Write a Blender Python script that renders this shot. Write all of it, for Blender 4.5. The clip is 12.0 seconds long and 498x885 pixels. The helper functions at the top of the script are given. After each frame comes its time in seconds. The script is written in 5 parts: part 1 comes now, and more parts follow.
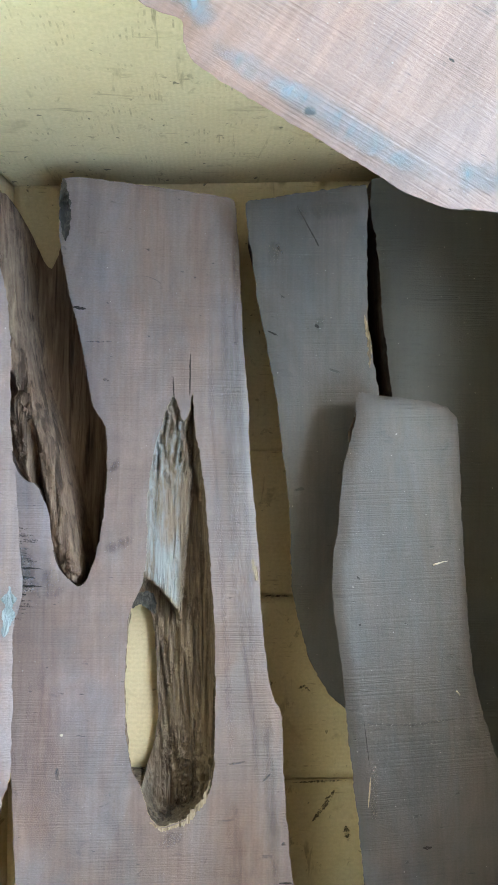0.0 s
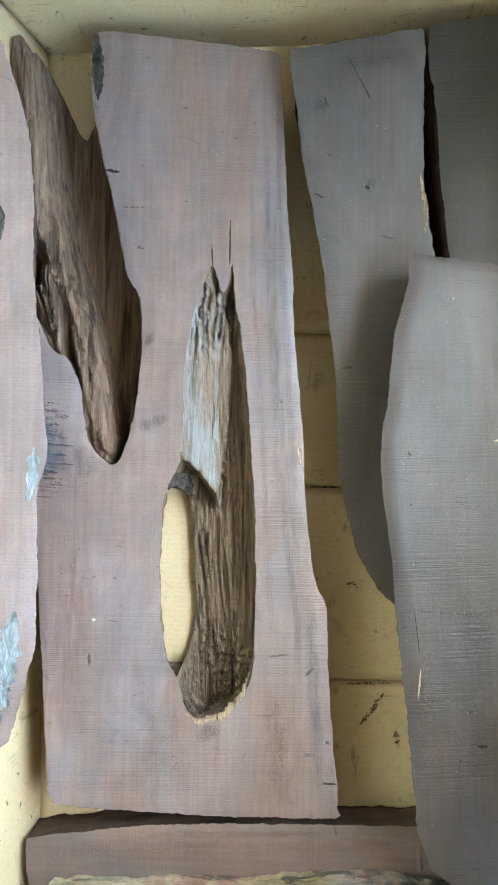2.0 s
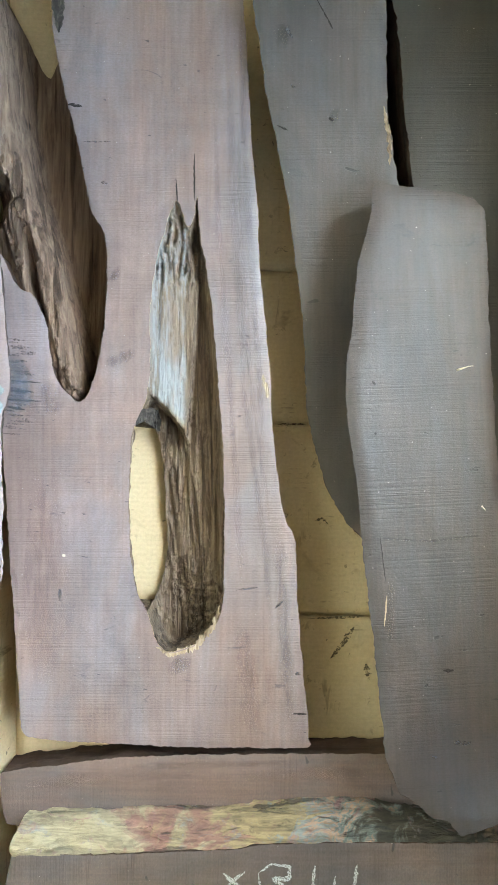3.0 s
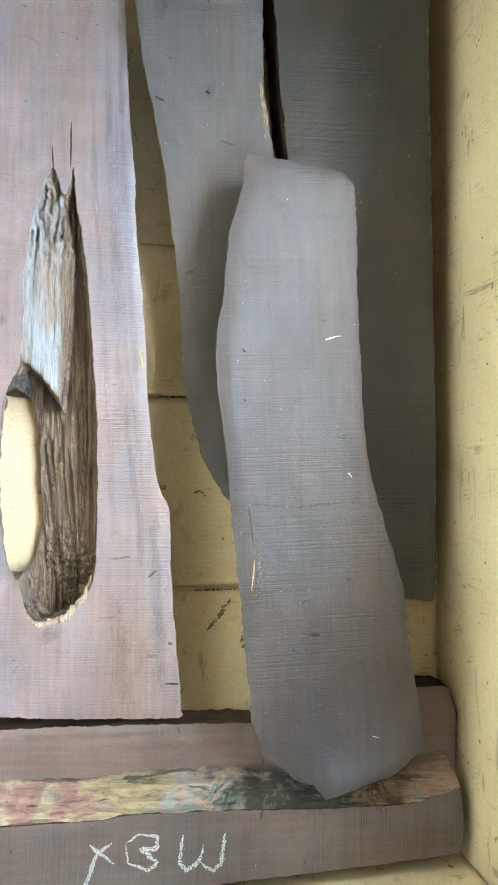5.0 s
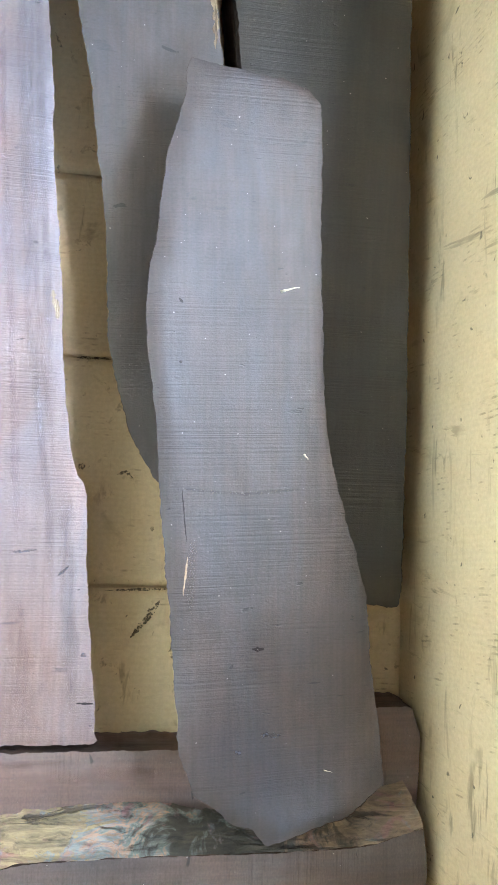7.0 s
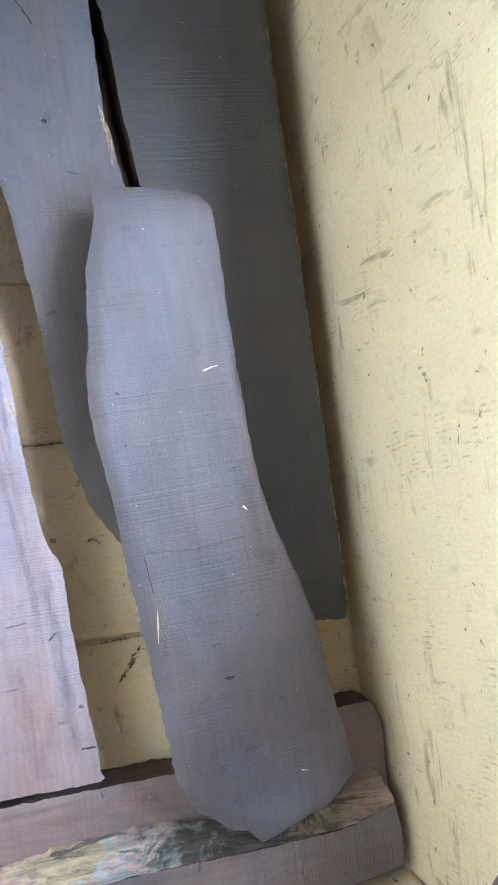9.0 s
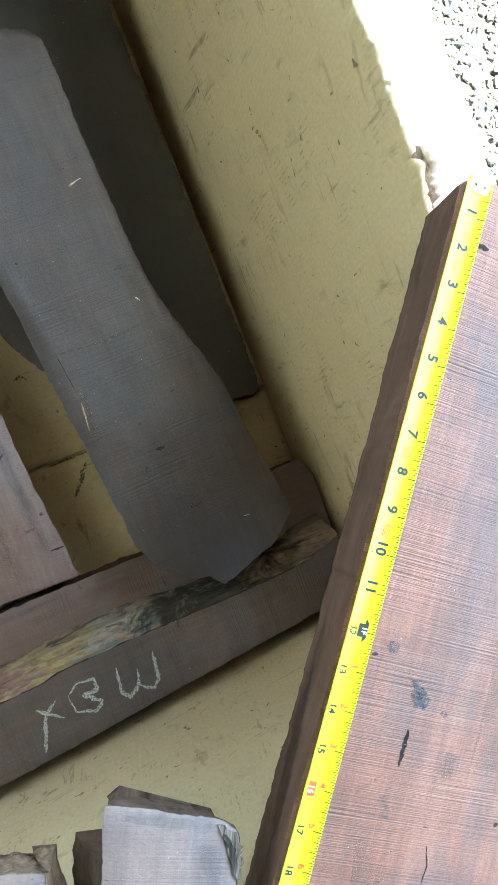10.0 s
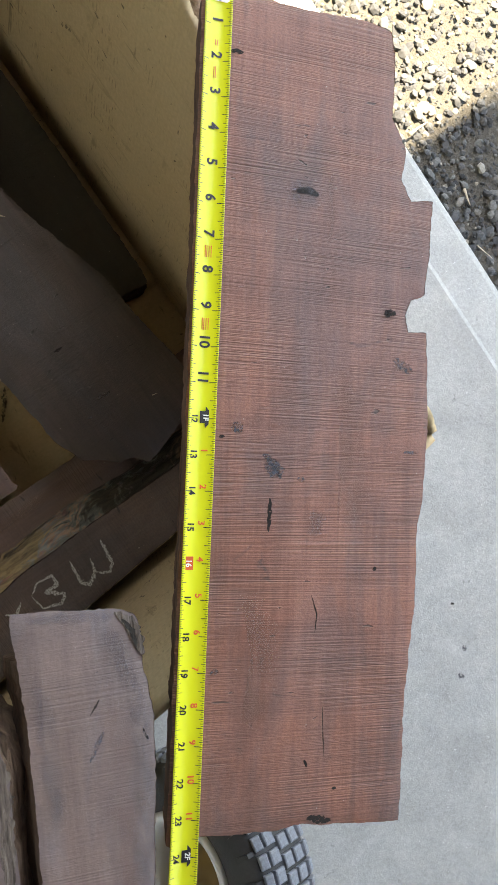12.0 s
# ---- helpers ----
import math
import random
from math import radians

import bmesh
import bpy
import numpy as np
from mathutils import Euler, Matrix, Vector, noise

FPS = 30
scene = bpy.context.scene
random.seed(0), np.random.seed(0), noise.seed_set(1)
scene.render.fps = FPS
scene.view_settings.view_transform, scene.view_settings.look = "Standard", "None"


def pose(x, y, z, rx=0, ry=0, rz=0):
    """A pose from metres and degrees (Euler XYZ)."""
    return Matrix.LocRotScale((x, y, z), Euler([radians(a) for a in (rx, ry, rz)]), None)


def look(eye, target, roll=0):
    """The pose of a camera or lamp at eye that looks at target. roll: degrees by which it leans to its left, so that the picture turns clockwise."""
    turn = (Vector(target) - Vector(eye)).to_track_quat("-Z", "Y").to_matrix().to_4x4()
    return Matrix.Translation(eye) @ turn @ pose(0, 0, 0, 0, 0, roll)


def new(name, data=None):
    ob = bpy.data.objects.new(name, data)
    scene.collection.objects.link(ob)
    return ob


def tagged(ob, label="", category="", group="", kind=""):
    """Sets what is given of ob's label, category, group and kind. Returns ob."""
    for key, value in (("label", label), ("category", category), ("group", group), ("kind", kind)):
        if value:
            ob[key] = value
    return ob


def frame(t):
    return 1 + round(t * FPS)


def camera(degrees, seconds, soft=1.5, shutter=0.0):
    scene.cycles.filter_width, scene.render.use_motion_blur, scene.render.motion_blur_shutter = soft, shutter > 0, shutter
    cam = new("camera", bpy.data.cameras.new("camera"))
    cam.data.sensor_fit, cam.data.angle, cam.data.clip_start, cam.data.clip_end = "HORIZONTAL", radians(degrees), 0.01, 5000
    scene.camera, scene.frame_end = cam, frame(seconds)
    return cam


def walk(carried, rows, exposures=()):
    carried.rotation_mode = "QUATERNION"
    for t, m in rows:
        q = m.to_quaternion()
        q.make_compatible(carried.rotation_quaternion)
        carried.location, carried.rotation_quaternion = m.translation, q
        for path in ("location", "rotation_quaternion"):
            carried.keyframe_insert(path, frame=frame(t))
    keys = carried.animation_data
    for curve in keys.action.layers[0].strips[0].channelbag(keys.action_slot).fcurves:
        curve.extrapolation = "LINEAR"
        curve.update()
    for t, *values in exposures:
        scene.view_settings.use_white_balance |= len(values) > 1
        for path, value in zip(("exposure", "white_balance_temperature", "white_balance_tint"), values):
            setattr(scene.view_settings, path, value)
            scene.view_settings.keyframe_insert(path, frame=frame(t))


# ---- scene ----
from mathutils import geometry

cam = camera(33.6, 12.0)
PATH = [
    (0, -0.0669, -0.0540, 0.9524, 4.601, -4.102, 0.794),
    (0.5, -0.0336, -0.0948, 0.8927, 4.745, -2.704, 1.340),
    (1, -0.0366, -0.1143, 0.8851, 4.546, -0.749, 1.784),
    (1.5, -0.0461, -0.1211, 0.8879, 3.723, -0.347, 1.727),
    (2, -0.0376, -0.1520, 0.8880, 2.970, 0.500, 1.369),
    (2.5, -0.0220, -0.1830, 0.8859, 2.332, 0.842, 0.897),
    (3, -0.0145, -0.1978, 0.8891, 1.652, -0.172, 0.588),
    (3.5, 0.0016, -0.1981, 0.9057, 1.280, -1.735, 0.474),
    (3.7, 0.0024, -0.1956, 0.9153, 1.004, -2.771, 0.511),
    (5.3, 0.0473, -0.2445, 0.8840, 2.638, -6.244, 1.005),
    (5.5, 0.0439, -0.2265, 0.8762, 1.548, -7.398, 0.909),
    (6, 0.0517, -0.2325, 0.8368, 1.615, -8.013, 1.261),
    (6.5, 0.0569, -0.2363, 0.7908, 1.361, -8.263, 1.789),
    (7, 0.0645, -0.2430, 0.7553, 1.254, -8.636, 2.446),
    (7.2, 0.0673, -0.2417, 0.7543, 1.361, -8.716, 2.776),
    (8.8, 0.0481, -0.1618, 0.8484, 2.813, -11.260, -4.130),
    (9, 0.0667, -0.1915, 0.8645, 2.542, -11.172, -6.692),
    (9.5, 0.0836, -0.2963, 0.9059, 2.908, -11.339, -13.715),
    (9.9, 0.0756, -0.3772, 0.9485, 2.881, -12.328, -19.510),
    (10, 0.0801, -0.3890, 0.9580, 3.003, -12.011, -20.829),
    (10.5, 0.0852, -0.4241, 1.0013, 2.888, -12.262, -26.656),
    (11, 0.0915, -0.4691, 1.0327, 2.851, -12.103, -30.524),
    (11.5, 0.1090, -0.5163, 1.0309, 2.827, -11.483, -32.994),
    (12, 0.1242, -0.5264, 1.0237, 3.002, -10.597, -34.491),
]
TRUE = 1.045     # true metres for one unit of the plan below
EXPOSURE = [(0.0, 4.7, 6700, -10), (0.6, 5.0, 6700, -10), (1.2, 5.1, 6700, -9), (2.5, 5.15, 6900, -9), (3.5, 5.4, 6900, -9), (6.0, 5.6, 6000, -3), (7.0, 5.65, 5900, 0), (9.0, 5.55, 5350, 6), (9.5, 5.1, 5100, 8), (10.0, 4.1, 6500, -10), (10.5, 3.45, 7300, -13), (11.0, 3.05, 8100, -1), (12.0, 2.75, 8200, 7)]
walk(cam, [(t, pose(x * TRUE, y * TRUE, z * TRUE, rx, ry, rz)) for t, x, y, z, rx, ry, rz in PATH], EXPOSURE)

# ---- light: open sky and sun beyond an added, unseen roof ----
SUN_ELEV, SUN_AZ = 72.0, 25.0          # azimuth counted from +x towards +y
world = bpy.data.worlds.new("sky")
scene.world = world
world.use_nodes = True
wn = world.node_tree
sky = wn.nodes.new("ShaderNodeTexSky")
sky.sky_type = "NISHITA"
sky.sun_disc = False
sky.sun_elevation = radians(SUN_ELEV)
sky.sun_rotation = radians(90.0 - SUN_AZ)
wn.links.new(sky.outputs["Color"], wn.nodes["Background"].inputs["Color"])
wn.nodes["Background"].inputs["Strength"].default_value = 0.15
sun = new("sun", bpy.data.lights.new("sun", "SUN"))
sun.data.energy, sun.data.angle, sun.data.color = 5.0, radians(0.53), (1.0, 0.95, 0.86)
ce, se, ca, sa = (math.cos(radians(SUN_ELEV)), math.sin(radians(SUN_ELEV)), math.cos(radians(SUN_AZ)), math.sin(radians(SUN_AZ)))
sun.matrix_world = look((3 * ce * ca, 3 * ce * sa, 3 * se), (0, 0, 0))

# ---- material kit ----


def kit(name):
    m = bpy.data.materials.new(name)
    m.use_nodes = True
    t = m.node_tree
    return m, t, t.nodes["Principled BSDF"]


def put(t, socket, value):
    if isinstance(value, bpy.types.NodeSocket):
        t.links.new(value, socket)
    else:
        socket.default_value = value


def coords(t, scale=(1, 1, 1), turn=0.0, shift=(0, 0, 0)):
    c, m = t.nodes.new("ShaderNodeTexCoord"), t.nodes.new("ShaderNodeMapping")
    t.links.new(c.outputs["Object"], m.inputs["Vector"])
    m.inputs["Scale"].default_value = scale
    m.inputs["Rotation"].default_value = (0, 0, radians(turn))
    m.inputs["Location"].default_value = shift
    return m.outputs["Vector"]


def speck(t, vec, scale, detail=4.0, rough=0.6, warp=0.0):
    n = t.nodes.new("ShaderNodeTexNoise")
    put(t, n.inputs["Vector"], vec)
    n.inputs["Scale"].default_value, n.inputs["Detail"].default_value = scale, detail
    n.inputs["Roughness"].default_value, n.inputs["Distortion"].default_value = rough, warp
    return n.outputs["Fac"]


def bands(t, vec, scale, warp, axis="Y", detail=3.0):
    n = t.nodes.new("ShaderNodeTexWave")
    n.wave_type, n.bands_direction = "BANDS", axis
    put(t, n.inputs["Vector"], vec)
    n.inputs["Scale"].default_value, n.inputs["Distortion"].default_value = scale, warp
    n.inputs["Detail"].default_value, n.inputs["Detail Scale"].default_value = detail, 1.5
    return n.outputs["Fac"]


def ramp(t, fac, *stops):
    r = t.nodes.new("ShaderNodeValToRGB")
    put(t, r.inputs["Fac"], fac)
    el = r.color_ramp.elements
    while len(el) < len(stops):
        el.new(0.5)
    for e, (p, c) in zip(el, stops):
        e.position = p
        e.color = (*c, 1) if isinstance(c, tuple) else (c, c, c, 1)
    return r.outputs["Color"]


def blend(t, fac, a, b, how="MIX"):
    m = t.nodes.new("ShaderNodeMix")
    m.data_type, m.blend_type = "RGBA", how
    put(t, m.inputs["Factor"], fac)
    for s, v in ((m.inputs[6], a), (m.inputs[7], b)):
        put(t, s, v if isinstance(v, bpy.types.NodeSocket) else (*v, 1))
    return m.outputs[2]


def calc(t, op, a, b=0.0):
    m = t.nodes.new("ShaderNodeMath")
    m.operation = op
    put(t, m.inputs[0], a)
    put(t, m.inputs[1], b)
    return m.outputs[0]


def relief(t, bsdf, height, dist, strength=1.0):
    b = t.nodes.new("ShaderNodeBump")
    b.inputs["Strength"].default_value, b.inputs["Distance"].default_value = strength, dist
    put(t, b.inputs["Height"], height)
    t.links.new(b.outputs["Normal"], bsdf.inputs["Normal"])


def sawn_wood(name, dark, mid, pale, tint, tint_amount=0.5, rough=0.5, saw=0.6, seed=0.0, saw_turn=0.0, saw_scale=260.0):
    """Rough-sawn hardwood; grain along local y, saw lines across it."""
    m, t, b = kit(name)
    sh = (seed, seed * 1.7, 0)
    g = coords(t, (1, 0.04, 0), 0, sh)
    o = coords(t, (1, 1, 0), 0, sh)
    grain = speck(t, g, 210, 5, 0.65, 0.35)
    broad = speck(t, g, 30, 3, 0.55, 0.8)
    patch = speck(t, coords(t, (1, 0.5, 0), 0, sh), 11, 4, 0.6, 1.2)
    blue = speck(t, coords(t, (1, 0.3, 0), 0, (seed + 3.1, 0, 0)), 15, 4, 0.65, 1.0)
    mid2 = tuple((a + c) / 2 for a, c in zip(mid, dark))
    col = ramp(t, grain, (0.06, dark), (0.5, mid), (0.94, pale))
    col = blend(t, calc(t, "MULTIPLY", broad, 0.5), col, ramp(t, broad, (0.35, mid2), (0.65, mid)))
    col = blend(t, calc(t, "MULTIPLY", ramp(t, blue, (0.43, 0.0), (0.66, 1.0)), tint_amount), col, tint)
    col = blend(t, 0.7, col, ramp(t, patch, (0.3, 0.60), (0.7, 1.26)), "MULTIPLY")
    warm = speck(t, coords(t, (1, 0.6, 0), 0, (seed + 6, 2, 0)), 7, 4, 0.6, 1.0)
    col = blend(t, 0.55, col, ramp(t, warm, (0.35, (0.90, 0.96, 1.05)), (0.65, (1.12, 1.0, 0.91))), "MULTIPLY")
    slow = coords(t, (0.014, 1, 0), saw_turn, (seed, seed + 4, 0))
    cuts = ramp(t, speck(t, slow, saw_scale * 1.5, 1.5, 0.5), (0.38, 1.0), (0.56, 0.0))
    fine = ramp(t, speck(t, coords(t, (0.010, 1, 0), saw_turn + 0.6, sh), saw_scale * 2.4, 1, 0.5), (0.36, 1.0), (0.56, 0.0))
    wide_cut = ramp(t, speck(t, slow, 52, 3, 0.6), (0.4, 0.0), (0.7, 1.0))
    gate = ramp(t, speck(t, coords(t, (0.45, 1, 0), saw_turn, (seed + 9, 0, 0)), 23, 4), (0.36, 0.05), (0.66, 1.0))
    marks = calc(t, "MULTIPLY", calc(t, "ADD", calc(t, "MULTIPLY", cuts, 0.5), calc(t, "MULTIPLY", fine, 0.6)), gate)
    col = blend(t, calc(t, "MULTIPLY", saw, 0.7), col, ramp(t, marks, (0.05, 1.08), (0.95, 0.62)), "MULTIPLY")
    col = blend(t, calc(t, "MULTIPLY", wide_cut, 0.6 * saw), col, (0.62, 0.6, 0.64), "MULTIPLY")
    dirt = ramp(t, speck(t, coords(t, (0.5, 1.2, 0), 0, (seed + 5, 1, 0)), 45, 4, 0.6, 1.5), (0.66, 0.0), (0.74, 1.0))
    col = blend(t, calc(t, "MULTIPLY", dirt, 0.55), col, (0.03, 0.026, 0.03))
    nick = ramp(t, speck(t, coords(t, (0.3, 1, 0), saw_turn + 4, (seed + 2, 3, 0)), 150, 3, 0.55, 0.6), (0.705, 0.0), (0.735, 1.0))
    col = blend(t, calc(t, "MULTIPLY", nick, 0.7), col, (0.025, 0.02, 0.02))
    chips = ramp(t, speck(t, o, 330, 2, 0.4), (0.755, 0.0), (0.785, 1.0))
    col = blend(t, calc(t, "MULTIPLY", chips, 0.6), col, (0.46, 0.40, 0.36))
    fuzz = speck(t, coords(t, (0.55, 1, 0), saw_turn, (seed + 8, 0, 0)), 620, 5, 0.7)
    col = blend(t, 0.3 + 0.4 * saw, col, ramp(t, fuzz, (0.32, 0.66), (0.68, 1.32)), "MULTIPLY")
    t.links.new(col, b.inputs["Base Color"])
    put(t, b.inputs["Roughness"], calc(t, "ADD", calc(t, "MULTIPLY", patch, 0.25), rough - 0.1))
    b.inputs["Specular IOR Level"].default_value = 0.5
    h = calc(t, "ADD", calc(t, "MULTIPLY", calc(t, "ADD", marks, nick), -saw), calc(t, "ADD", calc(t, "MULTIPLY", grain, 0.15), calc(t, "MULTIPLY", fuzz, 0.35)))
    relief(t, b, h, 0.0009, 0.8)
    return m


def rough_wood(name, dark, mid, pale, scale=120.0, deep=0.003, turn=0.0, along=0.08, seed=0.0):
    """Weathered, fibrous wood or bark; fibres along local y."""
    m, t, b = kit(name)
    g = coords(t, (1, along, 0.6), turn, (seed, 0, 0))
    f = speck(t, g, scale, 6, 0.65, 0.8)
    c = speck(t, coords(t, (1, 0.4, 1), turn, (seed, 2, 0)), 26, 4, 0.6, 1.0)
    col = ramp(t, f, (0.3, dark), (0.5, mid), (0.72, pale))
    col = blend(t, calc(t, "MULTIPLY", c, 0.6), col, ramp(t, c, (0.35, dark), (0.7, mid)))
    cracks = ramp(t, speck(t, g, scale * 0.45, 3, 0.5, 0.4), (0.34, 0.0), (0.42, 1.0))
    col = blend(t, 0.75, col, blend(t, cracks, (0.25, 0.22, 0.2), (1, 1, 1)), "MULTIPLY")
    t.links.new(col, b.inputs["Base Color"])
    b.inputs["Roughness"].default_value = 0.85
    b.inputs["Specular IOR Level"].default_value = 0.25
    relief(t, b, calc(t, "ADD", f, calc(t, "MULTIPLY", cracks, 0.7)), deep, 0.9)
    return m


def weather_upper(m, pale, tan, low, high, x0, x1):
    """Bleached wood on the tongue: local y above a curve that falls from high at x0 to low at x1, where the fibres lie open."""
    t = m.node_tree
    b = t.nodes["Principled BSDF"]
    col = b.inputs["Base Color"].links[0].from_socket
    sep = t.nodes.new("ShaderNodeSeparateXYZ")
    t.links.new(coords(t), sep.inputs[0])
    f = speck(t, coords(t, (1, 0.05, 1), 0, (2, 0, 0)), 150, 5, 0.62, 0.5)
    x = calc(t, "ADD", sep.outputs["X"], calc(t, "MULTIPLY", f, 0.006))
    k = t.nodes.new("ShaderNodeMapRange")
    put(t, k.inputs["Value"], x)
    k.inputs["From Min"].default_value, k.inputs["From Max"].default_value = x0, x1
    curve = calc(t, "ADD", calc(t, "MULTIPLY", calc(t, "POWER", k.outputs[0], 1.6), low - high), high)
    drift = calc(t, "MULTIPLY", calc(t, "SUBTRACT", speck(t, coords(t, (1, 0.4, 0), 0, (6, 3, 0)), 120, 3), 0.5), 0.03)
    over = ramp(t, calc(t, "MULTIPLY", calc(t, "SUBTRACT", calc(t, "ADD", sep.outputs["Y"], drift), curve), 60.0), (0.0, 0.0), (0.5, 1.0))
    side = t.nodes.new("ShaderNodeMapRange")
    put(t, side.inputs["Value"], x)
    side.inputs["From Min"].default_value, side.inputs["From Max"].default_value = x1 + 0.007, x1 + 0.002
    fac = calc(t, "MULTIPLY", calc(t, "MULTIPLY", over, side.outputs[0]), ramp(t, f, (0.36, 0.1), (0.52, 0.9)))
    wash = blend(t, ramp(t, speck(t, coords(t, (1, 0.3, 1), 0, (5, 1, 0)), 34, 3), (0.42, 0.0), (0.58, 1.0)), tan, pale)
    t.links.new(blend(t, fac, col, wash), b.inputs["Base Color"])


def cardboard(name, streak_turn=0.0, seed=0.0, flute_turn=45.0, base=(0.50, 0.368, 0.205), pale=(0.60, 0.468, 0.288)):
    m, t, b = kit(name)
    o = coords(t, (1, 1, 1), 0, (seed, seed, seed))
    flute = bands(t, coords(t, (1, 1, 0.15), flute_turn), 88.0 if flute_turn == 45.0 else 62.0, 1.2, "X", 2)
    wash = speck(t, o, 7, 3, 0.5, 0.5)
    fibre = speck(t, o, 260, 3, 0.6)
    col = blend(t, wash, base, pale)
    col = blend(t, 0.35, col, ramp(t, fibre, (0.3, 0.75), (0.7, 1.15)), "MULTIPLY")
    up = speck(t, coords(t, (0.9, 0.9, 0.13), streak_turn, (seed, 0, seed)), 80, 5, 0.65, 0.4)
    along = speck(t, coords(t, (0.13, 0.13, 0.9), streak_turn, (seed, 4, seed)), 72, 5, 0.65, 0.6)
    slant = speck(t, coords(t, (0.9, 0.16, 0.9), streak_turn + 35, (seed, 8, seed)), 66, 5, 0.65, 0.6)
    scr = calc(t, "MAXIMUM", calc(t, "MAXIMUM", up, along), slant)
    zone = speck(t, coords(t, (1, 1, 1), 0, (seed + 7, 0, seed)), 13, 3, 0.6)
    scuff = calc(t, "MULTIPLY", ramp(t, scr, (0.60, 0.0), (0.67, 1.0)), ramp(t, zone, (0.44, 0.0), (0.60, 1.0)))
    col = blend(t, calc(t, "MULTIPLY", scuff, 0.55), col, (0.12, 0.088, 0.05))
    col = blend(t, 0.05, col, ramp(t, flute, (0.1, 0.72), (0.9, 1.12)), "MULTIPLY")
    crushed = ramp(t, speck(t, coords(t, (1, 1, 1.4), 0, (seed + 2, 5, seed)), 21, 4, 0.6, 0.4), (0.55, 0.0), (0.66, 1.0))
    ticks = calc(t, "MULTIPLY", ramp(t, flute, (0.6, 0.0), (0.9, 1.0)), calc(t, "MULTIPLY", crushed, ramp(t, speck(t, o, 130, 3), (0.45, 0.0), (0.6, 1.0))))
    col = blend(t, calc(t, "MULTIPLY", ticks, 0.55), col, (0.13, 0.095, 0.055))
    smudge = ramp(t, speck(t, coords(t, (1, 1, 1), 0, (seed + 1, 9, seed)), 24, 5, 0.62, 0.8), (0.60, 0.0), (0.76, 1.0))
    col = blend(t, calc(t, "MULTIPLY", smudge, 0.4), col, (0.20, 0.145, 0.085))
    dots = ramp(t, speck(t, o, 95, 2, 0.5, 0.5), (0.70, 0.0), (0.745, 1.0))
    col = blend(t, calc(t, "MULTIPLY", dots, 0.75), col, (0.07, 0.055, 0.035))
    t.links.new(col, b.inputs["Base Color"])
    b.inputs["Roughness"].default_value = 0.72
    b.inputs["Specular IOR Level"].default_value = 0.3
    relief(t, b, calc(t, "ADD", calc(t, "MULTIPLY", calc(t, "SUBTRACT", calc(t, "MULTIPLY", flute, 0.4), ticks), 0.3), calc(t, "MULTIPLY", scr, 0.8)), 0.0009, 0.6)
    return m


def plain(name, colour, rough=0.5, metal=0.0, grit=0.0, grit_scale=90.0):
    m, t, b = kit(name)
    if grit:
        f = speck(t, coords(t), grit_scale, 5, 0.65)
        t.links.new(blend(t, grit, colour, ramp(t, f, (0.3, tuple(c * 0.5 for c in colour)), (0.7, tuple(min(1, c * 1.4) for c in colour)))), b.inputs["Base Color"])
        relief(t, b, f, 0.0015, grit)
    else:
        b.inputs["Base Color"].default_value = (*colour, 1)
    b.inputs["Roughness"].default_value, b.inputs["Metallic"].default_value = rough, metal
    return m


RED_WOOD = sawn_wood("red_brown_sawn_wood", (0.120, 0.049, 0.034), (0.262, 0.108, 0.070), (0.39, 0.180, 0.120), (0.135, 0.088, 0.080), 0.65, 0.42, 0.75, 2.0, 0.8, 430)
MAUVE_WOOD = sawn_wood("mauve_brown_sawn_wood", (0.126, 0.082, 0.070), (0.208, 0.142, 0.121), (0.285, 0.203, 0.171), (0.180, 0.168, 0.180), 0.5, 0.42, 0.3, 0.0, 0.0, 300)
DARK_WOOD = sawn_wood("dark_brown_sawn_wood", (0.062, 0.042, 0.033), (0.108, 0.075, 0.059), (0.160, 0.112, 0.088), (0.095, 0.090, 0.090), 0.5, 0.46, 0.7, 5.0, 88.0, 280)
GREY_WOOD = sawn_wood("grey_mauve_sawn_wood", (0.039, 0.030, 0.027), (0.067, 0.051, 0.044), (0.099, 0.072, 0.061), (0.063, 0.065, 0.071), 0.5, 0.40, 0.28, 8.0, 2.0, 260)
SLATE_WOOD = sawn_wood("slate_brown_sawn_wood", (0.040, 0.032, 0.027), (0.070, 0.055, 0.048), (0.101, 0.079, 0.067), (0.074, 0.076, 0.077), 0.5, 0.42, 0.22, 15.0, 5.0, 260)
UMBER_WOOD = sawn_wood("umber_sawn_wood", (0.022, 0.019, 0.016), (0.035, 0.030, 0.023), (0.051, 0.042, 0.033), (0.034, 0.036, 0.035), 0.5, 0.38, 0.35, 18.0, 0.0, 240)
CROSS_WOOD = sawn_wood("pinkish_brown_sawn_wood", (0.080, 0.052, 0.042), (0.150, 0.098, 0.078), (0.22, 0.142, 0.110), (0.105, 0.092, 0.088), 0.6, 0.46, 0.3, 21.0, 88.0, 240)
BROWN_SIDE = rough_wood("brown_slab_edge", (0.06, 0.032, 0.022), (0.115, 0.064, 0.046), (0.16, 0.094, 0.068), 60, 0.0012, 0, 0.2, 6.0)
PINK_WOOD = sawn_wood("pale_pink_sawn_wood", (0.115, 0.060, 0.043), (0.195, 0.108, 0.079), (0.265, 0.155, 0.117), (0.15, 0.125, 0.13), 0.3, 0.55, 0.3, 11.0, 20.0, 240)
KNOT = rough_wood("dark_knotty_wood", (0.012, 0.010, 0.009), (0.05, 0.042, 0.036), (0.15, 0.125, 0.10), 200, 0.004, 0, 0.5, 7.0)
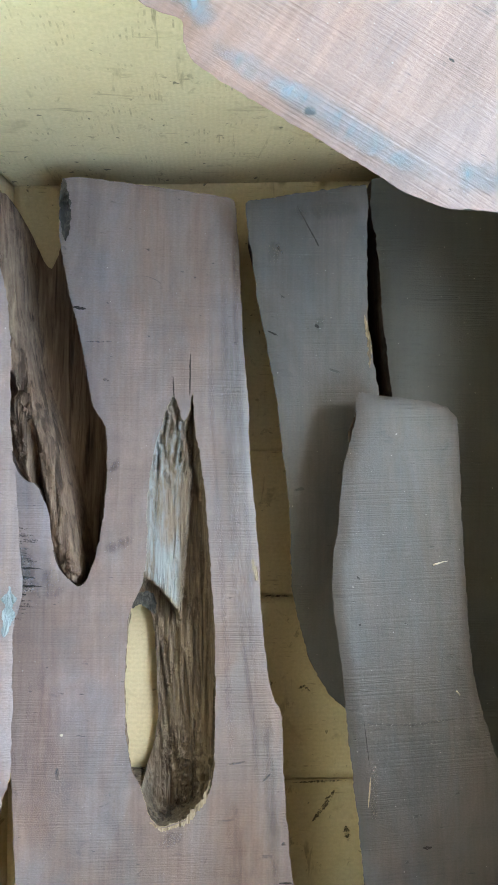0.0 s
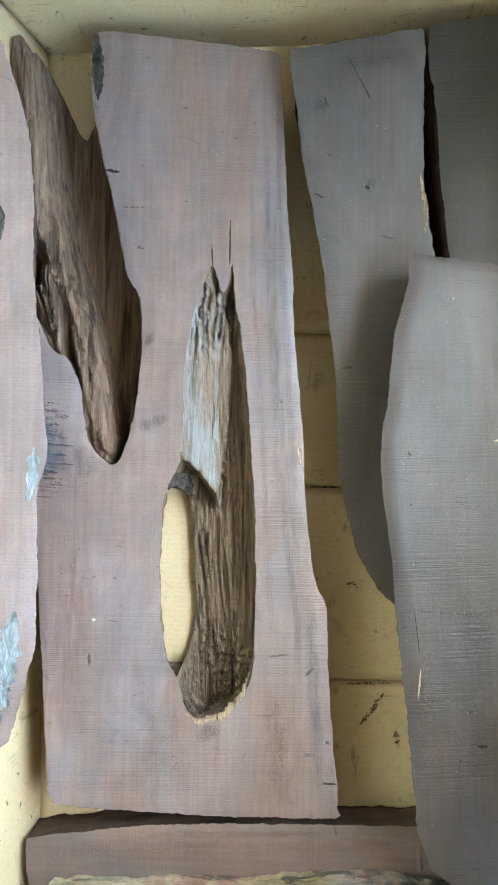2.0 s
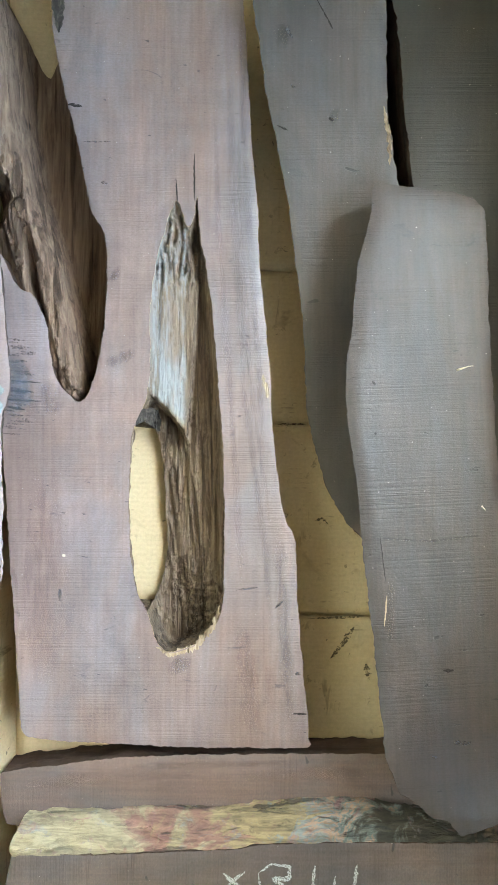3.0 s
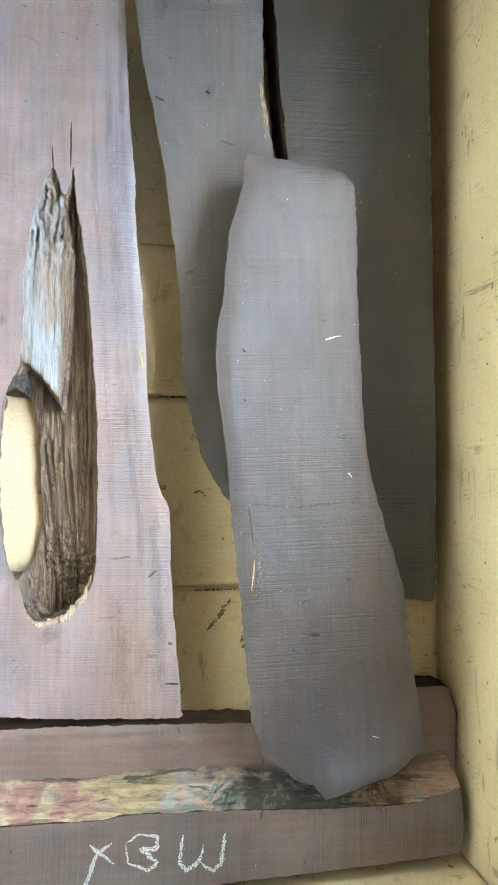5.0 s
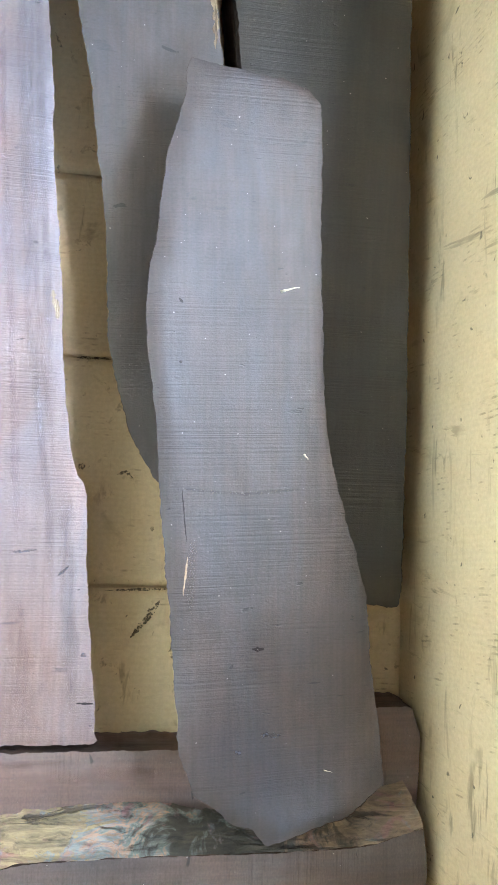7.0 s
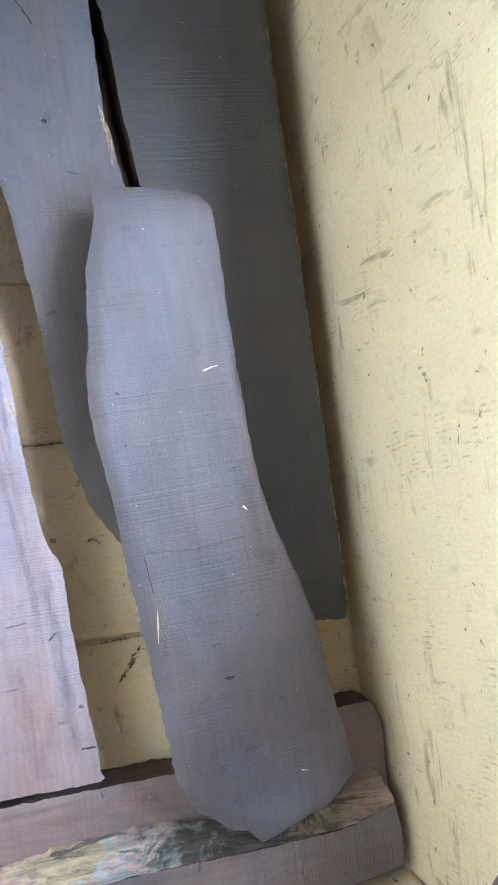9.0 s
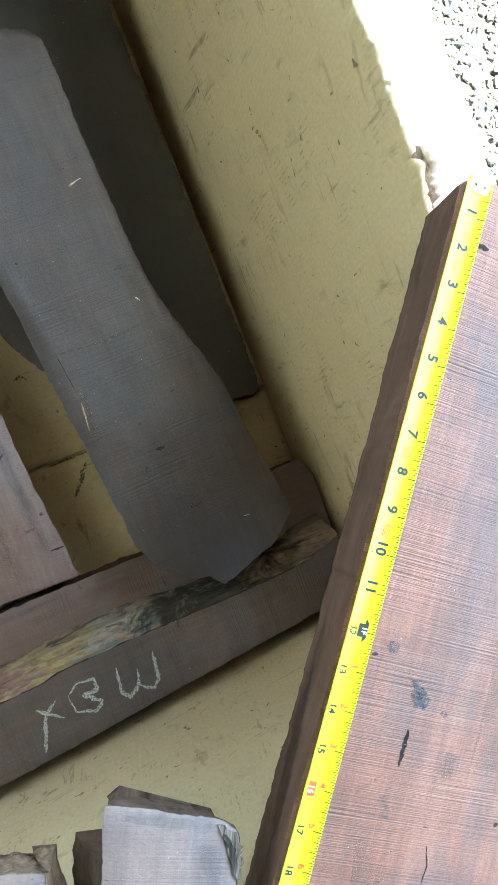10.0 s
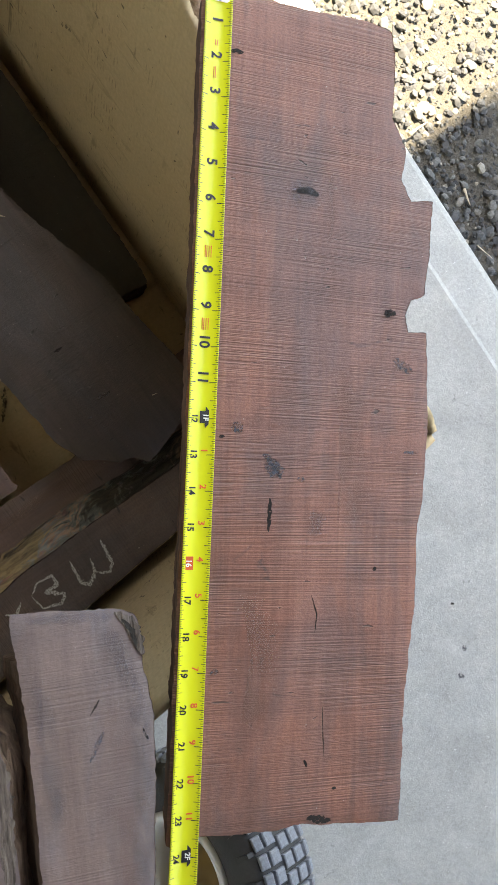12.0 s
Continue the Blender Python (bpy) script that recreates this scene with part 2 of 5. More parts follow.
SIDE_WOOD = rough_wood("dark_rough_slab_edge", (0.035, 0.022, 0.016), (0.085, 0.05, 0.035), (0.16, 0.10, 0.07), 90, 0.002)
ROOT_WOOD = rough_wood("weathered_fibrous_wood", (0.05, 0.029, 0.02), (0.21, 0.132, 0.088), (0.40, 0.27, 0.18), 170, 0.006, 0, 0.06, 1.0)
HOLLOW_WOOD = rough_wood("grey_brown_hollow_wood", (0.045, 0.029, 0.02), (0.21, 0.147, 0.10), (0.45, 0.34, 0.235), 190, 0.006, 0, 0.06, 4.0)
KRAFT = cardboard("brown_kraft_cardboard", 0.0, 0.0)
KRAFT_FLOOR = cardboard("brown_kraft_floor_cardboard", 90.0, 3.0, 90.0)

# ---- mesh kit ----


def smooth_loop(points, step, wobble=0.0, seed=0.0, soft=0.5):
    """A closed Catmull-Rom loop through the points, cut to even steps, with a rough edge."""
    n, out = len(points), []
    for i in range(n):
        p0, p1, p2, p3 = (Vector(points[(i + k) % n]) for k in (-1, 0, 1, 2))
        cuts = max(1, int((p2 - p1).length / step))
        for k in range(cuts):
            u = k / cuts
            lin = p1.lerp(p2, u)
            cat = 0.5 * ((2 * p1) + (p2 - p0) * u + (2 * p0 - 5 * p1 + 4 * p2 - p3) * u * u + (3 * p1 - p0 - 3 * p2 + p3) * u ** 3)
            q = lin.lerp(cat, soft)
            if wobble:
                v = Vector((q.x, q.y, seed))
                d = noise.noise_vector(v * 60) * 0.7 + noise.noise_vector(v * 190) * 0.6 + noise.noise_vector(v * 430) * 0.55
                q = q + Vector((d.x, d.y)) * wobble * 1.3
            out.append(q)
    return out


def inside(px, py, loop):
    """Which of the points lie inside the loop."""
    ax = np.array([p[0] for p in loop])
    ay = np.array([p[1] for p in loop])
    bx, by = np.roll(ax, -1), np.roll(ay, -1)
    hit = np.zeros(len(px), bool)
    for x0, y0, x1, y1 in zip(ax, ay, bx, by):
        if y0 == y1:
            continue
        c = ((y0 > py) != (y1 > py)) & (px < (x1 - x0) * (py - y0) / (y1 - y0) + x0)
        hit ^= c
    return hit


def near(px, py, loop):
    """Distance of the points from the loop's corners."""
    lx = np.array([p[0] for p in loop])
    ly = np.array([p[1] for p in loop])
    out = np.empty(len(px))
    for i in range(0, len(px), 2000):
        out[i:i + 2000] = np.sqrt(((px[i:i + 2000, None] - lx) ** 2 + (py[i:i + 2000, None] - ly) ** 2).min(1))
    return out


def sheet(loops, step, seed=0):
    """Triangles that fill the first loop less the others: points, triangles and the loops' own indices."""
    rng = np.random.default_rng(seed)
    outer = loops[0]
    xs, ys = [p[0] for p in outer], [p[1] for p in outer]
    gx, gy = np.meshgrid(np.arange(min(xs), max(xs), step), np.arange(min(ys), max(ys), step))
    gx = gx.ravel() + rng.uniform(-0.3, 0.3, gx.size) * step
    gy = gy.ravel() + rng.uniform(-0.3, 0.3, gy.size) * step
    keep = inside(gx, gy, outer)
    for lp in loops[1:]:
        keep &= ~inside(gx, gy, lp)
    gx, gy = gx[keep], gy[keep]
    keep = np.ones(len(gx), bool)
    for lp in loops:
        keep &= near(gx, gy, lp) > 0.55 * step
    pts, edges, spans = [], [], []
    for lp in loops:
        a = len(pts)
        pts += [Vector((p[0], p[1])) for p in lp]
        spans.append(range(a, len(pts)))
        edges += [(a + k, a + (k + 1) % len(lp)) for k in range(len(lp))]
    pts += [Vector(p) for p in zip(gx[keep], gy[keep])]
    vs, _, fs, orig, _, _ = geometry.delaunay_2d_cdt(pts, edges, [], 0, 1e-6)
    back = {}
    for i, o in enumerate(orig):
        for k in o:
            back[k] = i
    cx = np.array([sum(vs[k].x for k in f) / 3 for f in fs])
    cy = np.array([sum(vs[k].y for k in f) / 3 for f in fs])
    keep = inside(cx, cy, outer)
    for lp in loops[1:]:
        keep &= ~inside(cx, cy, lp)
    tris = []
    for f, k in zip(fs, keep):
        if k:
            a, b, c = (vs[i] for i in f)
            tris.append(tuple(f) if (b - a).cross(c - a) > 0 else tuple(reversed(f)))
    return vs, tris, [[back[k] for k in s] for s in spans]


def mesh_of(name, verts, faces, material, smooth=True):
    me = bpy.data.meshes.new(name)
    me.from_pydata([tuple(v) for v in verts], [], [tuple(f) for f in faces])
    me.materials.append(material)
    me.polygons.foreach_set("use_smooth", [smooth] * len(me.polygons))
    me.validate()
    me.update()
    return me


def part(name, me, parent, label=""):
    """Links a mesh (or a bmesh with its material) under a thing."""
    ob = new(name, me)
    ob.parent = parent
    return tagged(ob, label)


def bm_mesh(name, bm, material, smooth=False):
    me = bpy.data.meshes.new(name)
    bm.to_mesh(me)
    bm.free()
    me.materials.append(material)
    me.polygons.foreach_set("use_smooth", [smooth] * len(me.polygons))
    return me


def base(name, at, turn=0.0, label="", category="", group="", kind=""):
    ob = new(name)
    ob.empty_display_size = 0.05
    ob.matrix_world = pose(*at, 0, 0, turn)
    return tagged(ob, label, category, group, kind)


def rim_normals(loop):
    n = len(loop)
    area = sum(loop[i][0] * loop[(i + 1) % n][1] - loop[(i + 1) % n][0] * loop[i][1] for i in range(n))
    sign = 1 if area > 0 else -1
    out = []
    for i in range(n):
        d = Vector(loop[(i + 2) % n]) - Vector(loop[i - 2])
        d.normalize()
        out.append(Vector((d.y, -d.x)) * sign)
    return out


def edge_band(loop, top_z, bottom_z, flare, rough=0.002, rings=6, seed=0.0, cap=True):
    """The rough side of a slab below its rim: flare(x, y) pushes the foot outwards."""
    nrm, verts, faces = rim_normals(loop), [], []
    n = len(loop)
    for r in range(rings + 1):
        u = r / rings
        for p, q in zip(loop, nrm):
            z = top_z(p[0], p[1]) * (1 - u) + bottom_z(p[0], p[1]) * u
            out = flare(p[0], p[1]) * u
            if 0 < r:
                out += rough * (noise.noise(Vector((p[0] * 45, p[1] * 45, z * 60 + seed))) + 0.6 * noise.noise(Vector((p[0] * 140, p[1] * 140, z * 30 + seed))))
            elif r == 0:
                out = 0.0
            verts.append((p[0] + q.x * out, p[1] + q.y * out, z))
    for r in range(rings):
        for k in range(n):
            a, b = r * n + k, r * n + (k + 1) % n
            faces.append((b, a, a + n, b + n))
    if cap:
        faces.append(tuple(range(rings * n, (rings + 1) * n))[::-1])
    return verts, faces


def slab(name, label, outline, tilt, foot, grain, face, side=None, flare=0.0, wobble=0.0012, step=0.008, soft=0.6, holes=(), wave=0.0006, seed=1.0, side_label="", rough=0.002):
    """A sawn slab with natural edges. outline: world x, y counter-clockwise; tilt: (a, b, c) of the top z = ax + by + c;
    foot: thickness, or a function of x, y for the underside; grain: degrees of the local y axis."""
    cx = sum(p[0] for p in outline) / len(outline)
    cy = sum(p[1] for p in outline) / len(outline)
    r = radians(grain)
    co, si = math.cos(r), math.sin(r)

    def local(p):
        x, y = p[0] - cx, p[1] - cy
        return (x * co + y * si, -x * si + y * co)

    def away(x, y):
        return (x * co - y * si + cx, x * si + y * co + cy)

    def top(x, y):
        X, Y = away(x, y)
        return tilt[0] * X + tilt[1] * Y + tilt[2]

    def under(x, y):
        X, Y = away(x, y)
        return foot(X, Y) if callable(foot) else top(x, y) - foot

    zb = min(under(*local(p)) for p in outline)
    thing = base(name, (cx, cy, zb), grain, label, "wood slab", "slabs of wood", "")
    loops = [smooth_loop([local(p) for p in outline], 0.0024, wobble, seed, soft)]
    loops += [smooth_loop([local(p) for p in h], 0.003, wobble, seed + 1, 0.8) for h in holes]
    vs, tris, _ = sheet(loops, step, int(seed * 10))
    inner = np.minimum(1.0, near(np.array([v.x for v in vs]), np.array([v.y for v in vs]), loops[0]) / 0.006)
    verts = []
    for v, k in zip(vs, inner):
        z = top(v.x, v.y) - zb + wave * 2 * noise.noise(Vector((v.x * 14, v.y * 9, seed))) - 0.0012 * (1 - k) ** 2
        verts.append((v.x, v.y, z))
    part("sawn_face", mesh_of("sawn_face", verts, tris, face), thing)
    fl = flare if callable(flare) else (lambda x, y: flare)
    sv, sf = edge_band(loops[0], lambda x, y: top(x, y) - zb - 0.0012, lambda x, y: under(x, y) - zb, (lambda x, y: fl(*away(x, y))), rough, 7, seed, not holes)
    part("natural_edge", mesh_of("natural_edge", sv, sf, side or SIDE_WOOD), thing, side_label)
    return thing, local, top, zb, away


def box_mesh(bm, x0, y0, z0, x1, y1, z1):
    m = Matrix.Translation(((x0 + x1) / 2, (y0 + y1) / 2, (z0 + z1) / 2)) @ Matrix.Diagonal((x1 - x0, y1 - y0, z1 - z0, 1))
    bmesh.ops.create_cube(bm, size=1, matrix=m)
    return bm


# ---- setting: ground, concrete pad, unseen roof and walls added to shape the light ----
def ground_material():
    m, t, b = kit("dark_stony_ground")
    o = coords(t)
    f = speck(t, o, 60, 5, 0.7)
    g = speck(t, o, 2.5, 3, 0.5)
    t.links.new(blend(t, g, ramp(t, f, (0.3, (0.06, 0.057, 0.052)), (0.7, (0.13, 0.12, 0.105))), (0.12, 0.105, 0.08)), b.inputs["Base Color"])
    b.inputs["Roughness"].default_value = 0.95
    relief(t, b, f, 0.01, 1.0)
    return m


def concrete_material():
    m, t, b = kit("pale_grey_concrete")
    o = coords(t)
    f = speck(t, o, 210, 5, 0.7)
    g = speck(t, o, 14, 4, 0.6, 0.6)
    s = ramp(t, speck(t, o, 42, 3, 0.55, 0.8), (0.70, 0.0), (0.76, 1.0))
    w = ramp(t, speck(t, o, 300, 2, 0.4), (0.72, 0.0), (0.77, 1.0))
    col = ramp(t, f, (0.3, (0.34, 0.34, 0.325)), (0.7, (0.47, 0.47, 0.45)))
    col = blend(t, 0.6, col, ramp(t, g, (0.3, 0.72), (0.7, 1.12)), "MULTIPLY")
    col = blend(t, calc(t, "MULTIPLY", s, 0.6), col, (0.13, 0.13, 0.125))
    col = blend(t, calc(t, "MULTIPLY", w, 0.6), col, (0.7, 0.7, 0.69))
    t.links.new(col, b.inputs["Base Color"])
    b.inputs["Roughness"].default_value = 0.6
    relief(t, b, f, 0.0012, 0.7)
    return m


CONCRETE = concrete_material()
STONY = ground_material()
UNSEEN_WALL = plain("pale_unseen_wall", (0.74, 0.72, 0.68), 0.7, 0, 0.3, 12)
UNSEEN_ROOF = plain("dark_unseen_roof", (0.16, 0.14, 0.12), 0.7, 0, 0.3, 9)
PAD_Z = -0.012
EDGE_X = 0.731
bm = bmesh.new()
bmesh.ops.create_grid(bm, x_segments=40, y_segments=40, size=400)
gr = new("ground", bm_mesh("ground", bm, STONY))
gr.location = (0, 0, -0.0510)
tagged(gr, "dark stony ground beyond the concrete pad", "ground", "", "structure")
bm = bmesh.new()
PROFILE = ((-3.2, -0.20), (EDGE_X, -0.20), (EDGE_X, PAD_Z - 0.018), (EDGE_X - 0.004, PAD_Z - 0.012), (EDGE_X - 0.012, PAD_Z - 0.009), (EDGE_X - 0.070, PAD_Z - 0.003), (EDGE_X - 0.076, PAD_Z), (-3.2, PAD_Z))
rows = [[bm.verts.new((x, y, z)) for x, z in PROFILE] for y in (-4.2, 4.2)]
for k in range(len(PROFILE)):
    m = (k + 1) % len(PROFILE)
    bm.faces.new((rows[0][k], rows[0][m], rows[1][m], rows[1][k]))
bm.faces.new(rows[0][::-1])
bm.faces.new(rows[1])
bmesh.ops.recalc_face_normals(bm, faces=bm.faces)
pad = tagged(new("floor", bm_mesh("floor", bm, CONCRETE)), "pale grey concrete pad with small dark stains", "floor", "", "structure")
ROOF_Z = 4.0
rx = 0.66 + (ROOF_Z + 0.01) * ce / se * ca
ry = -0.37 + (ROOF_Z + 0.01) * ce / se * sa
# Invented walls out of view: they narrow the sky opening and bounce light back.
for nm, b6 in (("wall_north", (-2.1, 4.05, PAD_Z, 0.72, 4.2, ROOF_Z)), ("wall_south", (-2.1, -4.2, PAD_Z, 0.72, -4.05, ROOF_Z)), ("wall_west", (-2.25, -4.2, PAD_Z, -2.102, 4.2, ROOF_Z)),
               ("wall_east_1", (rx - 0.15, 2.7, -0.2, rx, 4.2, ROOF_Z)), ("wall_east_2", (rx - 0.15, -4.2, -0.2, rx, -2.0, ROOF_Z))):
    tagged(new(nm, bm_mesh(nm, box_mesh(bmesh.new(), *b6), UNSEEN_WALL)), "unseen plain pale wall added to block and bounce light", "wall", "", "structure")
# Roof added out of view; its edge sets where the sun starts on the pad.
tagged(new("ceiling", bm_mesh("ceiling", box_mesh(bmesh.new(), -3.1, -4.2, ROOF_Z + 0.002, rx, 4.2, ROOF_Z + 0.1), UNSEEN_ROOF)), "unseen dark roof added to block sun and overhead sky", "ceiling", "", "structure")
# Unseen board added only to cast the shade over the lower gravel.
tagged(new("ceiling_porch", bm_mesh("ceiling_porch", box_mesh(bmesh.new(), rx + 0.002, -1.2, ROOF_Z + 0.002, rx + 0.32, ry, ROOF_Z + 0.1), UNSEEN_ROOF)), "unseen dark board added to shade part of the gravel", "ceiling", "", "structure")

# ---- the cardboard carton ----
RIM = 0.420
BL, BR, TR, TL = (-0.252, -0.672), (0.336, -0.615), (0.312, 0.352), (-0.277, 0.318)
BLt, BRt, TRt, TLt = (-0.345, -0.713), (0.387, -0.655), (0.370, 0.338), (-0.360, 0.305)
carton = base("cardboard_box", (0, 0, 0), 0, "large open brown cardboard box with scuffed walls and torn rim", "box")


def wall_panel(name, a, b, at, bt, height, label, out, torn=0.0, seed=0.0, nu=90):
    """A double-faced panel between two floor corners and two rim corners. out: side on which its thickness lies."""
    nv, th, verts, faces = 26, 0.006, [], []
    for side in (0, 1):
        for j in range(nv + 1):
            for i in range(nu + 1):
                u, v = i / nu, j / nv
                h = height(u)
                w = v * h / RIM
                x = (a[0] * (1 - u) + b[0] * u) * (1 - w) + (at[0] * (1 - u) + bt[0] * u) * w
                y = (a[1] * (1 - u) + b[1] * u) * (1 - w) + (at[1] * (1 - u) + bt[1] * u) * w
                bulge = 0.004 * noise.noise(Vector((u * 4, v * 3, seed))) * math.sin(math.pi * min(1, v * 1.5) * 0.5)
                z = v * h
                if j == nv and torn:
                    z += torn * noise.noise(Vector((u * 26, seed, 0))) + 0.5 * torn * noise.noise(Vector((u * 110, seed, side * 3.0))) + 0.3 * torn * noise.noise(Vector((u * 310, seed, side * 5.0)))
                k = bulge + side * th
                verts.append((x + out[0] * k, y + out[1] * k, z - 0.007 * (1 - v)))
    n = (nu + 1) * (nv + 1)
    for j in range(nv):
        for i in range(nu):
            p = j * (nu + 1) + i
            faces.append((p, p + 1, p + nu + 2, p + nu + 1))
            faces.append((n + p, n + p + nu + 1, n + p + nu + 2, n + p + 1))
    for i in range(nu):
        p = nv * (nu + 1) + i
        faces.append((p, p + 1, n + p + 1, n + p))
    for j in range(nv):
        p = j * (nu + 1)
        faces.append((p, p + nu + 1, n + p + nu + 1, n + p))
        p += nu
        faces.append((p, n + p, n + p + nu + 1, p + nu + 1))
    return part(name, mesh_of(name, verts, faces, KRAFT), carton, label)


def dip(u, corner, depth, reach):
    return depth * max(0.0, 1 - abs(u - corner) / reach)


wall_panel("side_panel", BR, TR, BRt, TRt, lambda u: RIM - dip(u, 0, 0.055, 0.22), "scuffed kraft panel with a torn rim", (1, 0), 0.013, 1.0, 420)
wall_panel("side_panel", TL, BL, TLt, BLt, lambda u: RIM, "", (-1, 0), 0.0, 2.0)
wall_panel("end_panel", BL, BR, BLt, BRt, lambda u: RIM + 0.012 - dip(u, 1, 0.067, 0.35), "", (0, -1), 0.001, 3.0)
wall_panel("end_panel", TR, TL, TRt, TLt, lambda u: RIM, "", (0, 1), 0.0, 4.0)


def torn_liner(u0, u1, reach, lean, seed, label):
    """A ragged flap of paper liner peeled outwards from the torn rim of the side panel."""
    n, rows, verts, faces = 150, 5, [], []
    for i in range(n + 1):
        u = u0 + (u1 - u0) * i / n
        h = RIM - dip(u, 0, 0.055, 0.22) + 0.013 * noise.noise(Vector((u * 26, 1.0, 0))) - 0.006
        w = h / RIM
        x = (BR[0] * (1 - u) + TR[0] * u) * (1 - w) + (BRt[0] * (1 - u) + TRt[0] * u) * w
        y = (BR[1] * (1 - u) + TR[1] * u) * (1 - w) + (BRt[1] * (1 - u) + TRt[1] * u) * w
        swell = math.sin(math.pi * i / n) ** 0.5
        r = reach * swell * max(0.12, 0.55 + 0.9 * noise.noise(Vector((u * 22, seed, 0))) + 0.4 * noise.noise(Vector((u * 95, seed, 0))) + 0.25 * noise.noise(Vector((u * 300, seed, 0))))
        for k in range(rows + 1):
            v = k / rows
            a = lean * v + 0.35 * noise.noise(Vector((u * 34, v * 2, seed)))
            verts.append((x + 0.003 + r * v * math.sin(a), y + 0.002 * noise.noise(Vector((u * 120, v * 4, seed))), h + r * v * math.cos(a)))
    for i in range(n):
        for k in range(rows):
            p = i * (rows + 1) + k
            faces.append((p, p + 1, p + rows + 2, p + rows + 1))
    ob = part("torn_liner", mesh_of("torn_liner", verts, faces, TORN_PAPER), carton, label)
    so = ob.modifiers.new("thickness", "SOLIDIFY")
    so.thickness = 0.0006


TORN_PAPER = rough_wood("torn_brown_paper", (0.20, 0.125, 0.075), (0.36, 0.25, 0.165), (0.55, 0.44, 0.33), 160, 0.0015, 0, 0.5, 12.0)
torn_liner(0.20, 0.46, 0.022, 1.1, 4.0, "ragged peeled paper liner")
torn_liner(0.02, 0.17, 0.013, 0.8, 7.0, "ragged peeled paper liner")
torn_liner(0.48, 0.74, 0.010, 0.6, 9.0, "ragged peeled paper liner")


def floor_panel(y0, y1, z, label=""):
    """One flap of the carton's floor, with softly worn edges."""
    def xs(y):
        u = (y + 0.66) / 1.0
        return -0.254 * (1 - u) - 0.279 * u, 0.339 * (1 - u) + 0.314 * u
    verts, faces, nx, ny = [], [], 60, 24
    for j in range(ny + 1):
        for i in range(nx + 1):
            y = y0 + (y1 - y0) * j / ny
            l, r = xs(y)
            x = l + (r - l) * i / nx
            y = max(y, -0.674 + 0.097 * (x + 0.252))
            y = min(y, 0.320 + 0.058 * (x + 0.277))
            yy = y + (0.0012 * noise.noise(Vector((x * 60, j, z * 100))) if j in (0, ny) else 0)
            verts.append((x, yy, z + 0.0012 * noise.noise(Vector((x * 9, yy * 9, 5)))))
    n = len(verts)
    verts += [(x, y, zz - 0.005) for x, y, zz in verts]
    w = nx + 1
    for j in range(ny):
        for i in range(nx):
            p = j * w + i
            faces.append((p, p + 1, p + w + 1, p + w))
    ring = [i for i in range(w)] + [j * w + nx for j in range(1, ny + 1)] + [ny * w + i for i in range(nx - 1, -1, -1)] + [j * w for j in range(ny - 1, 0, -1)]
    for k, p in enumerate(ring):
        q = ring[(k + 1) % len(ring)]
        faces.append((q, p, p + n, q + n))
    part("bottom_flap", mesh_of("bottom_flap", verts, faces, KRAFT_FLOOR), carton, label)


floor_panel(-0.676, -0.358, -0.0015)
floor_panel(-0.3545, -0.153, 0.0)
floor_panel(-0.1505, 0.0138, -0.0008)
floor_panel(0.0148, 0.356, 0.0018)
floor_panel(-0.676, 0.356, -0.0067)

# ---- the wide slab with the hollow and the root ----
C_TILT = (-0.069, 0.053, 0.069)
MAIN_LEFT = [(-0.199, 0.223), (-0.193, 0.180), (-0.180, 0.127), (-0.170, 0.084), (-0.161, 0.042), (-0.149, 0.021), (-0.146, -0.006), (-0.147, -0.053), (-0.153, -0.096), (-0.163, -0.130)]
NOTCH = [(-0.173, -0.136), (-0.194, -0.113), (-0.201, -0.066), (-0.213, -0.040), (-0.229, -0.030), (-0.246, 0.000)]
C_OUT = ([(-0.025, 0.259), (-0.061, 0.264), (-0.099, 0.266), (-0.147, 0.270), (-0.196, 0.269)] + MAIN_LEFT + NOTCH
         + [(-0.250, -0.088), (-0.241, -0.166), (-0.235, -0.254), (-0.228, -0.346), (-0.221, -0.442), (-0.205, -0.452), (-0.133, -0.457), (-0.051, -0.461), (0.047, -0.4615)]
         + [(0.047, -0.452), (0.046, -0.428), (0.042, -0.392), (0.035, -0.315), (0.033, -0.263), (0.025, -0.250), (0.019, -0.227), (0.012, -0.175), (0.008, -0.117), (0.003, -0.064), (-0.004, 0.000), (-0.006, 0.048), (-0.013, 0.118), (-0.016, 0.172), (-0.021, 0.237)])
HOLLOW = [(-0.063, 0.058), (-0.066, 0.038), (-0.072, 0.030), (-0.082, 0.054), (-0.094, 0.023), (-0.105, -0.031), (-0.106, -0.115), (-0.111, -0.139), (-0.122, -0.168), (-0.124, -0.241), (-0.118, -0.303), (-0.105, -0.336), (-0.095, -0.364), (-0.084, -0.371), (-0.061, -0.363), (-0.041, -0.342), (-0.034, -0.306), (-0.036, -0.187), (-0.042, -0.108), (-0.050, -0.029), (-0.060, 0.024)]
wide, w_local, w_top, w_zb, w_away = slab("wood_plank", "wide mauve-brown slab with a long hollow and weathered root", C_OUT, C_TILT, lambda x, y: 0.004, 0.0, MAUVE_WOOD, SIDE_WOOD, lambda x, y: -0.012 if x > -0.03 else -0.003, 0.0011, 0.007, 0.55, [HOLLOW], 0.0006, 1.0, "dark ragged natural edge")


def tongue_y(x):
    """Lower edge of the bleached tongue above the through-hole, by world x."""
    k = max(0.0, min(1.0, (x + 0.112) / 0.0405))
    return -0.126 - 0.040 * k ** 1.6 if x < -0.0715 else -0.166 + 14.0 * (x + 0.0715)


